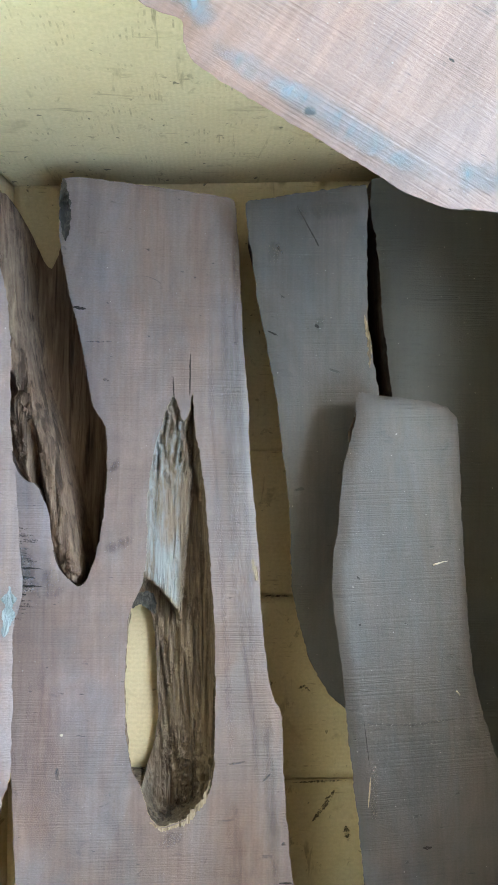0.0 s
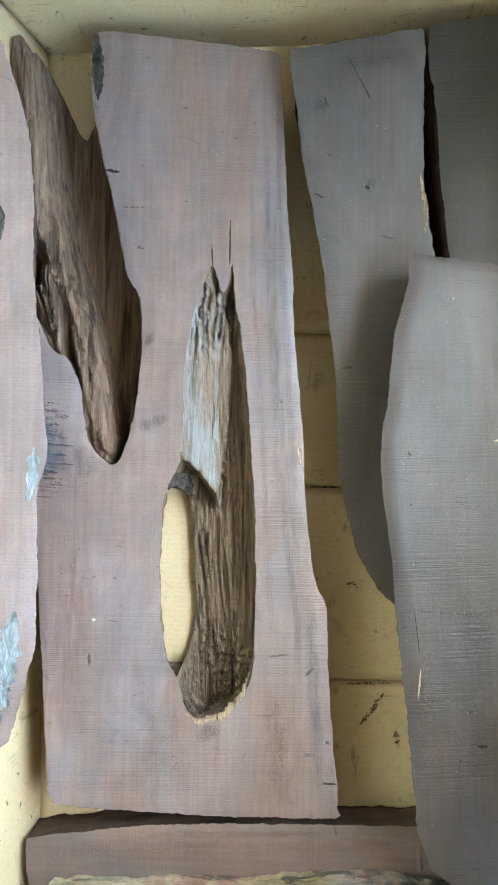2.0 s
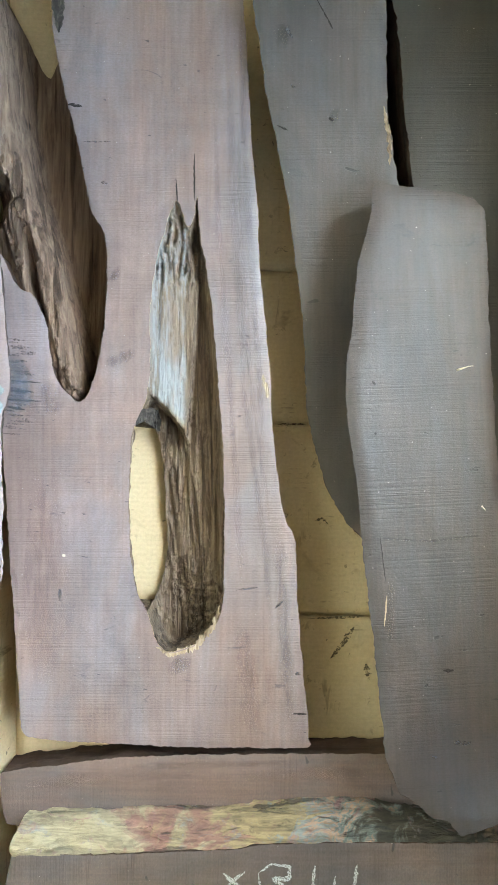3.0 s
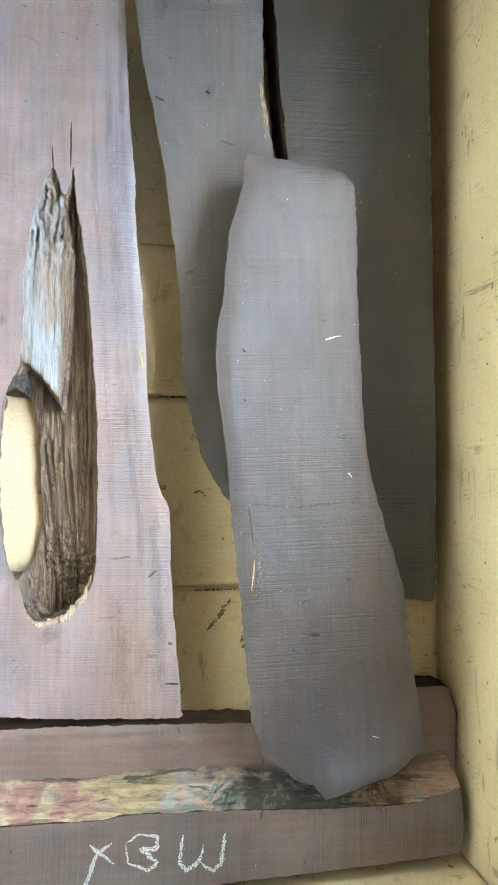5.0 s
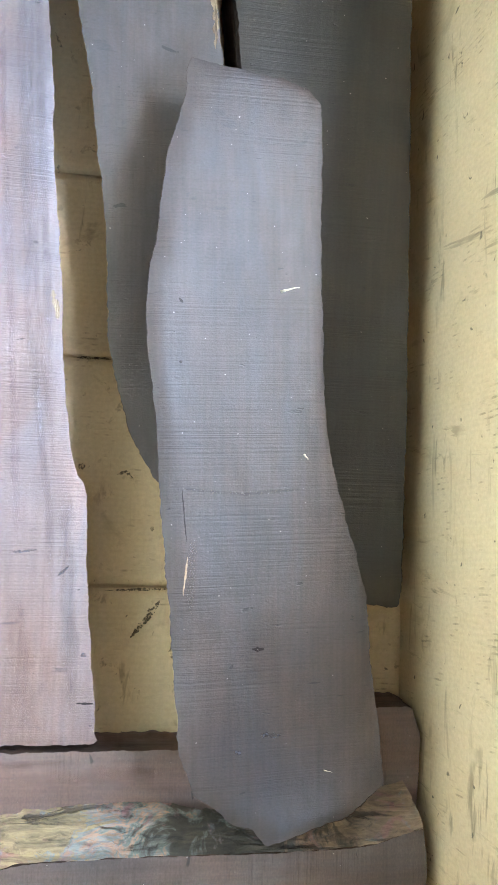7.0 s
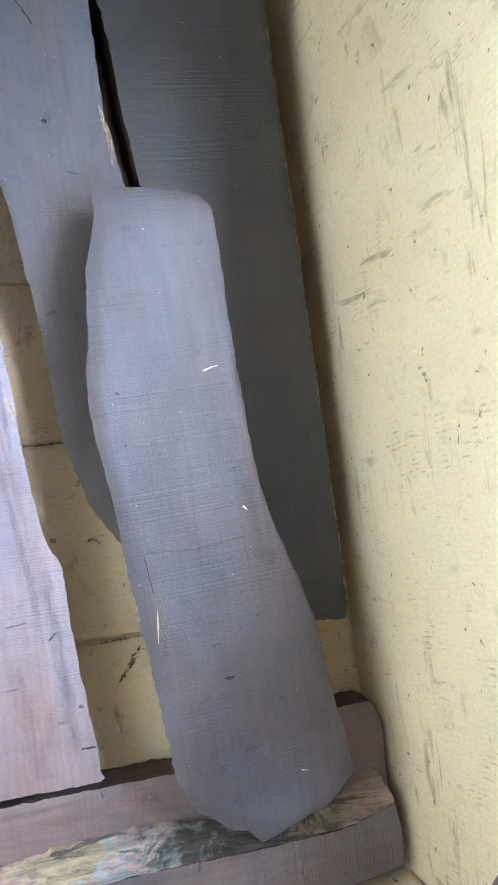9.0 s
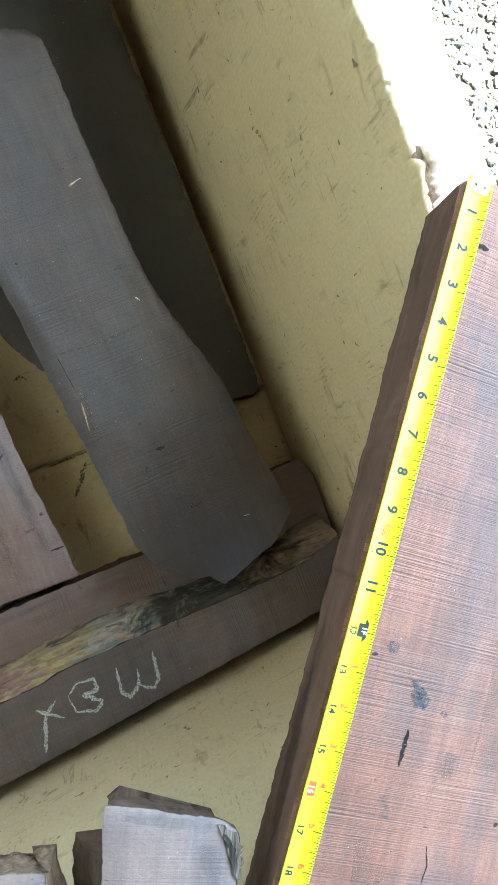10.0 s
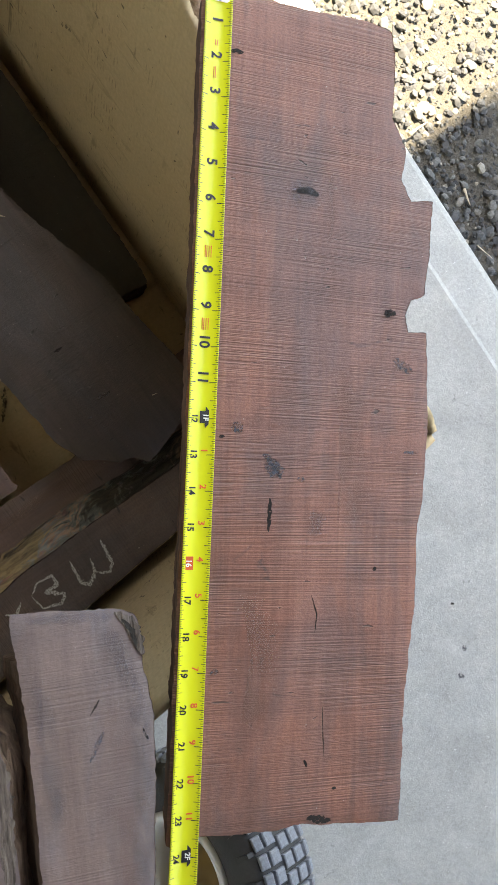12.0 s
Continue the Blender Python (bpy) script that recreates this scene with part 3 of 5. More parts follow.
def hollow_depth(x, y):
    """How far the hollow's floor lies below the sawn face, by world x, y: a groove falling towards the through-hole."""
    edge = tongue_y(x) + 0.004 * noise.noise(Vector((x * 160, 3, 0)))
    u = min(1.0, max(0.0, (edge - y) / 0.007))               # 0 on the tongue, 1 below it
    right = -0.036 - 0.1 * max(0.0, y + 0.15)
    w = max(0.0, min(1.0, (right - x) / 0.052))
    deep = 0.012 + 0.040 * w ** 0.75
    ridge = 1 - abs(noise.noise(Vector((x * 130 + 9 * y, y * 16, 2))))
    thread = 1 - abs(noise.noise(Vector((x * 330 + 20 * y, y * 34, 6))))
    deep += 0.012 * (0.75 - ridge) + 0.007 * (0.75 - thread)
    spongy = max(0.0, min(1.0, (-0.275 - y) / 0.04))
    deep += spongy * (0.006 * noise.noise(Vector((x * 190, y * 170, 4))) + 0.006 * noise.noise(Vector((x * 420, y * 380, 5))))
    shallow = 0.003 + 0.032 * math.exp(-((x + 0.049 + 0.09 * y) / 0.013) ** 2) + 0.006 * max(0.0, 1 - abs(x + 0.075) / 0.02)
    split = max(0.0, min(1.0, (y + 0.05) / 0.05))             # splintered upper end
    shallow += 0.004 * (0.75 - thread) + split * (0.014 * abs(noise.noise(Vector((x * 170, y * 45, 8)))) + 0.008 * noise.noise(Vector((x * 420, y * 90, 1))))
    rim_x = -0.1225 + 0.28 * max(0.0, -0.27 - y) + 0.35 * max(0.0, y + 0.17)
    lip = max(0.0, min(1.0, (x - rim_x) / 0.008)) if y > -0.335 else 1.0
    return max(0.0005, shallow * (1 - u) + deep * u * lip)


hx0, hy0 = w_local((-0.112, -0.126))
hx1, hy1 = w_local((-0.0715, -0.166))
weather_upper(HOLLOW_WOOD, (0.27, 0.268, 0.265), (0.225, 0.165, 0.125), hy1, hy0, hx0, hx1)
HOLE = [(-0.1155, -0.152), (-0.101, -0.169), (-0.0955, -0.219), (-0.0925, -0.282), (-0.1055, -0.332), (-0.1175, -0.302), (-0.1234, -0.241), (-0.1214, -0.170)]
lp = smooth_loop([w_local(p) for p in HOLLOW], 0.003, 0.0011, 2.0, 0.8)
hl = smooth_loop([w_local(p) for p in HOLE], 0.003, 0.0012, 5.0, 0.8)
vs, tris, spans = sheet([lp, hl], 0.0016, 3)
rim = set(spans[0])
close = near(np.array([v.x for v in vs]), np.array([v.y for v in vs]), lp)
hv = []
for i, v in enumerate(vs):
    X, Y = w_away(v.x, v.y)
    z = w_top(v.x, v.y) - w_zb - 0.0012
    if i not in rim:
        z -= hollow_depth(X, Y) * min(1.0, 0.3 + close[i] / 0.004)
    hv.append((v.x, v.y, max(0.003, z)))
n0 = len(hv)
hf = list(tris)
hs = spans[1]
for k in hs:                                                  # the through-hole's wall
    hv.append((hv[k][0] - (0.022 if w_away(hv[k][0], hv[k][1])[0] < -0.108 else 0.0), hv[k][1], 0.0))
for k in range(len(hs)):
    a, b2 = hs[k], hs[(k + 1) % len(hs)]
    hf.append((a, b2, n0 + (k + 1) % len(hs), n0 + k))
part("hollow", mesh_of("hollow", hv, hf, HOLLOW_WOOD), wide, "weathered grey-brown fibrous hollow")

ROOT_AXIS = [(-0.262, 0.252), (-0.248, 0.150), (-0.230, 0.060), (-0.208, 0.000), (-0.192, -0.060), (-0.176, -0.124)]
ROOT_OUT = ([(-0.274, 0.262), (-0.290, 0.15), (-0.280, 0.06)] + [(-0.262, 0.020), (-0.2465, -0.001)] + [(-0.2295, -0.0305), (-0.2135, -0.0405), (-0.2015, -0.0665), (-0.1945, -0.1135), (-0.173, -0.1365)]
            + [(-0.1628, -0.1305), (-0.1528, -0.096), (-0.1468, -0.053), (-0.1458, -0.006), (-0.1488, 0.021), (-0.1608, 0.042), (-0.170, 0.084), (-0.180, 0.127), (-0.190, 0.163)]
            + [(-0.1955, 0.200), (-0.201, 0.240), (-0.207, 0.236), (-0.212, 0.215), (-0.218, 0.199), (-0.226, 0.206), (-0.236, 0.226), (-0.246, 0.246), (-0.262, 0.262)])


def axis_gap(x, y):
    """Signed distance from the root's ridge: plus to the right."""
    best, sgn = 9.0, 1.0
    for (x0, y0), (x1, y1) in zip(ROOT_AXIS, ROOT_AXIS[1:]):
        d = Vector((x1 - x0, y1 - y0))
        u = max(0.0, min(1.0, ((x - x0) * d.x + (y - y0) * d.y) / d.length_squared))
        gx, gy = x - x0 - d.x * u, y - y0 - d.y * u
        if math.hypot(gx, gy) < best:
            best, sgn = math.hypot(gx, gy), (1.0 if d.x * gy - d.y * gx > 0 else -1.0)
    return best * sgn


lp = smooth_loop([w_local(p) for p in ROOT_OUT], 0.004, 0.0008, 3.0, 0.6)
gap = smooth_loop([w_local(p) for p in ((-0.2475, 0.074), (-0.2400, 0.071), (-0.2375, 0.0555), (-0.2435, 0.031), (-0.2490, 0.033), (-0.2520, 0.050))], 0.003, 0.0006, 3.0, 0.8)
vs, tris, spans = sheet([lp, gap], 0.0022, 4)
rv = []
for v in vs:
    X, Y = w_away(v.x, v.y)
    s = axis_gap(X, Y)
    top = w_top(v.x, v.y) - w_zb
    fall = (max(0.0, s) / 0.017) ** 1.7 * 0.070 if s > 0 else (-s / 0.035) ** 2 * 0.022
    q = X + 0.28 * Y                                           # across the fibres
    lump = 0.007 * noise.noise(Vector((q * 60, Y * 13, 1))) + 0.009 * (0.3 - abs(noise.noise(Vector((q * 120, Y * 11, 6))))) + 0.005 * (0.3 - abs(noise.noise(Vector((q * 300, Y * 26, 9)))))
    lump += 0.002 * noise.noise(Vector((X * 420, Y * 300, 2)))
    groove = (X + 0.2135 + 0.16 * (Y + 0.040)) / 0.0045           # crevice between the burl and the shaft
    lump -= 0.026 * math.exp(-groove * groove) * max(0.0, min(1.0, (0.035 - Y) / 0.035)) * (1.0 if Y > -0.06 else 0.0)
    burl = math.hypot((X + 0.230) / 0.013, (Y + 0.006) / 0.026)
    if burl < 1:
        lump += (1 - burl) * (0.007 + 0.009 * noise.noise(Vector((X * 170, Y * 120, 4))))
    knot = math.hypot((X + 0.240) / 0.020, (Y - 0.062) / 0.050)
    if knot < 1:
        lump -= (1 - knot) * (0.012 + 0.016 * noise.noise(Vector((X * 150, Y * 60, 3))))
    tip = max(0.0, min(1.0, (-0.085 - Y) / 0.03))
    lump += tip * 0.008 * noise.noise(Vector((X * 260, Y * 200, 5)))
    rv.append((v.x, v.y, max(0.002, top - 0.003 - fall + lump)))
n0 = len(rv)
rf = list(tris)
for hs in spans:
    n0 = len(rv)
    for k in hs:
        rv.append((rv[k][0] - (0.03 if hs is spans[1] else 0.0), rv[k][1], 0.0))
    for k in range(len(hs)):
        a, b2 = hs[k], hs[(k + 1) % len(hs)]
        rf.append((b2, a, n0 + k, n0 + (k + 1) % len(hs)))
part("root", mesh_of("root", rv, rf, ROOT_WOOD), wide, "weathered brown fibrous root")

# ---- the other slabs inside the box ----
B_TILT = (-0.100, 0.150, 0.0757)
dark_slab = slab("wood_plank", "dark grey-brown slab with a scratched face on the box floor",
     [(-0.006, 0.198), (0.003, 0.143), (0.012, 0.103), (0.021, 0.062), (0.028, 0.015), (0.035, -0.037), (0.039, -0.079), (0.041, -0.137), (0.050, -0.174), (0.063, -0.217), (0.083, -0.249), (0.100, -0.265), (0.120, -0.268), (0.150, -0.20), (0.145, -0.05), (0.130, 0.050), (0.125, 0.083), (0.115, 0.134), (0.113, 0.185), (0.112, 0.236), (0.110, 0.268), (0.060, 0.259), (0.013, 0.250), (-0.012, 0.243)],
     B_TILT, lambda x, y: 0.003, 2.0, SLATE_WOOD, None, lambda x, y: -0.016 if x < 0.09 else 0.0, 0.0014, 0.008, 0.5, (), 0.0008, 2.0, "dark ragged natural edge")
umber_slab = slab("wood_plank", "dark brown slab lying along the box wall",
     [(0.121, 0.282), (0.128, 0.190), (0.132, 0.137), (0.137, 0.094), (0.143, 0.050), (0.170, -0.10), (0.205, -0.344), (0.257, -0.346), (0.285, -0.346), (0.285, -0.263), (0.282, -0.110), (0.277, 0.040), (0.272, 0.200), (0.272, 0.290)],
     (0.0, 0.06, 0.070), lambda x, y: 0.003, 0.0, UMBER_WOOD, None, 0.0, 0.0012, 0.010, 0.35, (), 0.0008, 3.0)
D_TILT = (0.038, 0.027, 0.100)
grey_slab = slab("wood_plank", "grey-mauve sawn slab with one wavy edge, lying on others",
     [(0.100, 0.057), (0.096, 0.025), (0.086, -0.012), (0.082, -0.048), (0.081, -0.074), (0.076, -0.097), (0.075, -0.132), (0.078, -0.159), (0.086, -0.215), (0.090, -0.259), (0.095, -0.302), (0.103, -0.375), (0.111, -0.448), (0.122, -0.477), (0.140, -0.490), (0.151, -0.500), (0.166, -0.504), (0.177, -0.517), (0.207, -0.508), (0.242, -0.496), (0.264, -0.474), (0.260, -0.438), (0.250, -0.377), (0.245, -0.329), (0.233, -0.290), (0.221, -0.251), (0.211, -0.212), (0.205, -0.150), (0.201, -0.079), (0.199, 0.002), (0.196, 0.036), (0.185, 0.047), (0.167, 0.051)],
     D_TILT, 0.031, 3.0, GREY_WOOD, None, lambda x, y: -0.034 if x < 0.115 - 0.05 * y and y > -0.47 else -0.004, 0.0012, 0.008, 0.15, (), 0.0006, 4.0)
leaning = slab("wood_plank", "mauve slab with bluish bark tip, leaning on the box wall",
     [(-0.244, 0.192), (-0.262, 0.212), (-0.302, 0.20), (-0.304, 0.0), (-0.300, -0.2), (-0.285, -0.36), (-0.245, -0.378), (-0.229, -0.370), (-0.217, -0.322), (-0.209, -0.289), (-0.208, -0.236), (-0.210, -0.168), (-0.202, -0.132), (-0.209, -0.051), (-0.216, 0.013), (-0.217, 0.076), (-0.224, 0.131)],
     (0.0, 0.09, 0.190), lambda x, y: 0.090, 0.0, MAUVE_WOOD, None, -0.030, 0.0012, 0.008, 0.5, (), 0.0008, 5.0)
cross_slab = slab("wood_plank", "long brown slab lying across the box end",
     [(-0.242, -0.490), (-0.236, -0.536), (-0.15, -0.540), (0.1, -0.535), (0.270, -0.530), (0.306, -0.520), (0.308, -0.472), (0.308, -0.449), (0.300, -0.428), (0.273, -0.428), (0.200, -0.445), (0.118, -0.4625), (0.043, -0.4655), (-0.050, -0.468), (-0.129, -0.473), (-0.183, -0.480)],
     (0.0, 0.0, 0.040), lambda x, y: 0.002, 90.0, CROSS_WOOD, None, 0.0, 0.0010, 0.008, 0.3, (), 0.0006, 6.0)
J_LINE = [(-0.225, -0.560), (-0.150, -0.556), (-0.073, -0.549), (-0.025, -0.545), (0.004, -0.539), (0.072, -0.534), (0.132, -0.532), (0.182, -0.530), (0.257, -0.524), (0.305, -0.509)]
chalk_slab, j_local, j_top, j_zb, j_away = slab("wood_plank", "dark brown slab with painted bark edge and white chalk letters", [(-0.232, -0.640), (-0.112, -0.632), (-0.029, -0.621), (0.137, -0.598), (0.302, -0.573)] + J_LINE[::-1],
     (0.0, 0.0, 0.072), 0.070, 90.0, DARK_WOOD, None, 0.0, 0.0008, 0.008, 0.3, (), 0.0006, 7.0)


def bark_material(cx):
    """Bark with patches of old yellow, salmon and blue-grey stain along its length, dark and fibrous near one end."""
    m, t, b = kit("stained_bark")
    f = speck(t, coords(t, (1, 0.12, 0.6)), 130, 7, 0.7, 1.0)
    p = speck(t, coords(t, (1, 0.8, 1), 0, (4.3, 0, 0)), 30, 5, 0.65, 1.0)
    q = speck(t, coords(t, (1, 0.7, 1), 0, (1.3, 2, 0)), 48, 4, 0.6, 1.4)
    sep = t.nodes.new("ShaderNodeSeparateXYZ")
    t.links.new(coords(t), sep.inputs[0])
    along = calc(t, "SUBTRACT", cx, sep.outputs["Y"])
    place = calc(t, "ADD", calc(t, "MULTIPLY", calc(t, "ADD", along, 0.26), 1.7), calc(t, "MULTIPLY", calc(t, "SUBTRACT", p, 0.5), 0.6))
    cream, salmon, yellow = (0.34, 0.265, 0.155), (0.26, 0.135, 0.095), (0.31, 0.225, 0.115)
    tone = ramp(t, place, (0.0, cream), (0.235, cream), (0.30, salmon), (0.345, salmon), (0.405, yellow), (0.50, yellow), (0.535, (0.20, 0.215, 0.20)), (0.575, (0.36, 0.21, 0.13)), (0.60, (0.17, 0.18, 0.15)), (0.65, (0.060, 0.047, 0.030)), (0.80, (0.045, 0.036, 0.024)), (0.87, (0.22, 0.15, 0.095)))
    col = blend(t, ramp(t, q, (0.56, 0.0), (0.66, 0.65)), tone, blend(t, ramp(t, p, (0.45, 0.0), (0.55, 1.0)), (0.19, 0.20, 0.20), (0.27, 0.13, 0.12)))
    deep = ramp(t, speck(t, coords(t, (1, 0.10, 0.6), 0, (7, 1, 0)), 70, 5, 0.65, 1.0), (0.37, 1.0), (0.44, 0.0))
    col = blend(t, 0.9, col, ramp(t, f, (0.34, 0.35), (0.62, 1.25)), "MULTIPLY")
    col = blend(t, calc(t, "MULTIPLY", deep, 0.8), col, (0.035, 0.025, 0.018))
    t.links.new(col, b.inputs["Base Color"])
    b.inputs["Roughness"].default_value = 0.7
    relief(t, b, calc(t, "SUBTRACT", f, deep), 0.004, 0.9)
    return m


STAINED_BARK = bark_material(chalk_slab.location.x)
J_TOP = [(-0.226, -0.548), (-0.219, -0.530), (-0.194, -0.517), (-0.097, -0.517), (-0.021, -0.508), (0.079, -0.500), (0.154, -0.503), (0.220, -0.490), (0.272, -0.472), (0.293, -0.468), (0.300, -0.490)]
lp = smooth_loop([(p[0], p[1] + 0.001) for p in J_LINE] + J_TOP[::-1], 0.004, 0.0012, 8.0, 0.5)
vs, tris, _ = sheet([lp], 0.0035, 9)


def crest_y(x):
    for (x0, y0), (x1, y1) in zip(J_LINE, J_LINE[1:]):
        if x <= x1:
            return y0 + (y1 - y0) * max(0.0, (x - x0) / (x1 - x0))
    return J_LINE[-1][1]


bv = []
for v in vs:
    s = max(0.0, v.y - crest_y(v.x))
    z = 0.0715 - 0.012 * (s / 0.035) - 0.018 * (s / 0.035) ** 3
    z += min(1.0, s / 0.006) * (0.007 * noise.noise(Vector((v.x * 22, v.y * 60, 3))) + 0.005 * noise.noise(Vector((v.x * 60, v.y * 160, 8))) + 0.003 * noise.noise(Vector((v.x * 150, v.y * 320, 4))))
    bv.append((v.x - chalk_slab.location.x, v.y - chalk_slab.location.y, max(0.041, min(0.076, z)) - j_zb))
turn_back = Matrix.Rotation(radians(-90), 4, "Z")
bv = [turn_back @ Vector(p) for p in bv]
bark = part("bark", mesh_of("bark", bv, tris, STAINED_BARK), chalk_slab, "lumpy bark stained yellow, pink and blue")

# ---- slabs lying on the rim ----
G_TILT = (-0.241, 0.147, 0.567)
G_OUT = [(0.407, -0.311), (0.250, -0.528), (0.091, -0.745), (0.109, -0.755), (0.145, -0.783), (0.163, -0.792), (0.172, -0.802), (0.181, -0.809), (0.214, -0.836), (0.241, -0.801), (0.268, -0.765), (0.308, -0.718), (0.337, -0.678), (0.354, -0.661), (0.389, -0.615), (0.418, -0.570), (0.407, -0.562), (0.412, -0.551), (0.421, -0.545), (0.432, -0.547), (0.474, -0.496), (0.460, -0.488), (0.462, -0.472), (0.476, -0.457), (0.480, -0.433), (0.504, -0.401), (0.513, -0.384), (0.504, -0.374), (0.487, -0.361), (0.455, -0.339), (0.432, -0.319)]
G_TURN = math.degrees(math.atan2(0.434, 0.316)) - 90
measured, g_local, g_top, g_zb, g_away = slab("wood_plank", "reddish-brown sawn slab with a notched natural edge, on the box rim", G_OUT, G_TILT, 0.060, G_TURN, RED_WOOD, BROWN_SIDE, lambda x, y: -0.003 if x - 0.407 < 0.728 * (y + 0.311) + 0.01 else -0.012, 0.0007, 0.006, 0.15, (), 0.0004, 8.0, "dark brown slab edge", 0.0007)
H_TILT = (-0.16, -0.08, 0.408)
pocket_slab = slab("wood_plank", "short mauve-brown slab with a bark pocket, on the box rim",
     [(0.089, -0.573), (0.076, -0.604), (0.069, -0.623), (0.049, -0.668), (0.026, -0.716), (0.004, -0.770), (-0.008, -0.84), (0.045, -0.86), (0.060, -0.800), (0.079, -0.755), (0.109, -0.711), (0.132, -0.672), (0.141, -0.646), (0.154, -0.618), (0.144, -0.606)],
     H_TILT, 0.050, -28.0, MAUVE_WOOD, None, lambda x, y: 0.014 if (x < 0.085 + 0.42 * (y + 0.62) and y < -0.60) else -0.011, 0.0010, 0.006, 0.35, (), 0.0006, 9.0, "dark brown bark edge")
broken_slab = slab("wood_plank", "short mauve-brown slab with pale broken bark, on the box rim",
     [(0.046, -0.597), (0.024, -0.587), (-0.035, -0.566), (-0.060, -0.62), (-0.10, -0.80), (-0.02, -0.83), (0.010, -0.72), (0.031, -0.672), (0.039, -0.655), (0.042, -0.625), (0.043, -0.607)],
     (-0.16, -0.08, 0.398), 0.050, -28.0, MAUVE_WOOD, ROOT_WOOD, lambda x, y: 0.005 + 0.013 * math.exp(-((y + 0.655) / 0.025) ** 2) if (x > 0.0 and y < -0.6) else -0.010, 0.0012, 0.006, 0.35, (), 0.0006, 10.0, "pale broken bark edge")
pink_slab = slab("wood_plank", "pale pinkish slab with a bluish edge, lying across the box corner",
     [(-0.053, 0.187), (-0.021, 0.167), (0.011, 0.148), (0.064, 0.116), (0.087, 0.105), (0.102, 0.103), (0.160, 0.104), (0.30, 0.15), (0.43, 0.24), (0.38, 0.42), (0.12, 0.50), (-0.06, 0.42), (-0.110, 0.29), (-0.085, 0.224), (-0.060, 0.213), (-0.059, 0.200)],
     (0.0, 0.0, 0.450), 0.086, -30.0, PINK_WOOD, None, -0.055, 0.0010, 0.008, 0.4, (), 0.0006, 11.0)


# ---- marks, cracks and chips on the slabs ----


def worn(name, colour, rough, scale, lo, hi):
    """A patchy film of colour with the surface below showing through."""
    m, t, b = kit(name)
    f = speck(t, coords(t, (1, 1, 1), 0, (scale, 0, 0)), scale, 5, 0.65, 0.8)
    put(t, b.inputs["Base Color"], blend(t, f, tuple(c * 0.6 for c in colour), tuple(min(1.0, c * 1.4) for c in colour)))
    b.inputs["Roughness"].default_value = rough
    put(t, b.inputs["Alpha"], ramp(t, f, (lo, 0.0), (hi, 1.0)))
    return m


CRACK = worn("dark_crack", (0.018, 0.013, 0.011), 0.9, 520, 0.34, 0.46)
STAIN = worn("blue_grey_stain", (0.075, 0.075, 0.09), 0.7, 330, 0.38, 0.62)
DIRT = worn("brown_dirt", (0.10, 0.07, 0.04), 0.9, 300, 0.40, 0.60)


def film(name, colour, rough, scale, strength):
    """A soft stain that fades out towards its rim, drawn out along the grain."""
    m, t, b = kit(name)
    f = speck(t, coords(t, (1, 0.25, 1), 0, (scale, 0, 0)), scale, 5, 0.6, 0.6)
    put(t, b.inputs["Base Color"], blend(t, f, tuple(c * 0.75 for c in colour), tuple(min(1.0, c * 1.25) for c in colour)))
    b.inputs["Roughness"].default_value = rough
    soft = t.nodes.new("ShaderNodeAttribute")
    soft.attribute_name = "soft"
    put(t, b.inputs["Alpha"], calc(t, "MULTIPLY", calc(t, "MULTIPLY", soft.outputs["Fac"], ramp(t, f, (0.30, 0.1), (0.62, 1.0))), strength))
    return m


SAP = film("blue_grey_sapwood", (0.130, 0.130, 0.145), 0.55, 140, 0.42)
BLUE_EDGE = film("weathered_blue_grey_edge", (0.125, 0.135, 0.145), 0.7, 150, 0.75)
ROSE = film("pinkish_heartwood", (0.26, 0.150, 0.120), 0.45, 120, 0.32)
UMBRA = film("dark_brown_smudge", (0.050, 0.030, 0.025), 0.5, 160, 0.30)
CHIP = plain("pale_wood_chip", (0.55, 0.46, 0.34), 0.8)


def face_point(frame_, w, lift=0.0004):
    """A world x, y on a slab's face as a place under that slab."""
    _, loc, top, zb, _ = frame_
    x, y = loc(w)
    return Vector((x, y, top(x, y) - zb + lift))


def scar(frame_, line, width, material, name="crack", label="", lift=0.0006, ragged=0.5, seed=0.0):
    """A thin lens-shaped mark along a line of world points on a slab's face."""
    pts = [face_point(frame_, p, lift) for p in line]
    fine = []
    for a, b2 in zip(pts, pts[1:]):
        k = max(3, int((b2 - a).length / 0.0012))
        fine += [a.lerp(b2, i / k) for i in range(k)]
    fine.append(pts[-1])
    verts, faces, n = [], [], len(fine)
    for i, q in enumerate(fine):
        d = fine[min(n - 1, i + 1)] - fine[max(0, i - 1)]
        side = Vector((-d.y, d.x, 0)).normalized()
        w = width * 0.5 * math.sin(math.pi * (i + 0.35) / (n - 0.3)) ** 0.6
        w *= 1 + ragged * (noise.noise(Vector((i * (0.7 if width < 0.008 else 0.17), seed, width * 900))) + 0.35 * noise.noise(Vector((i * 0.9, seed, 3))))
        drift = side * width * (0.3 if width < 0.008 else 0.08) * noise.noise(Vector((i * 0.23, seed + 5, 0)))
        verts += [q + side * w + drift, q - side * w + drift]
    for i in range(n - 1):
        faces.append((2 * i + 1, 2 * i + 3, 2 * i + 2, 2 * i))
    return part(name, mesh_of(name, verts, faces, material, False), frame_[0], label)


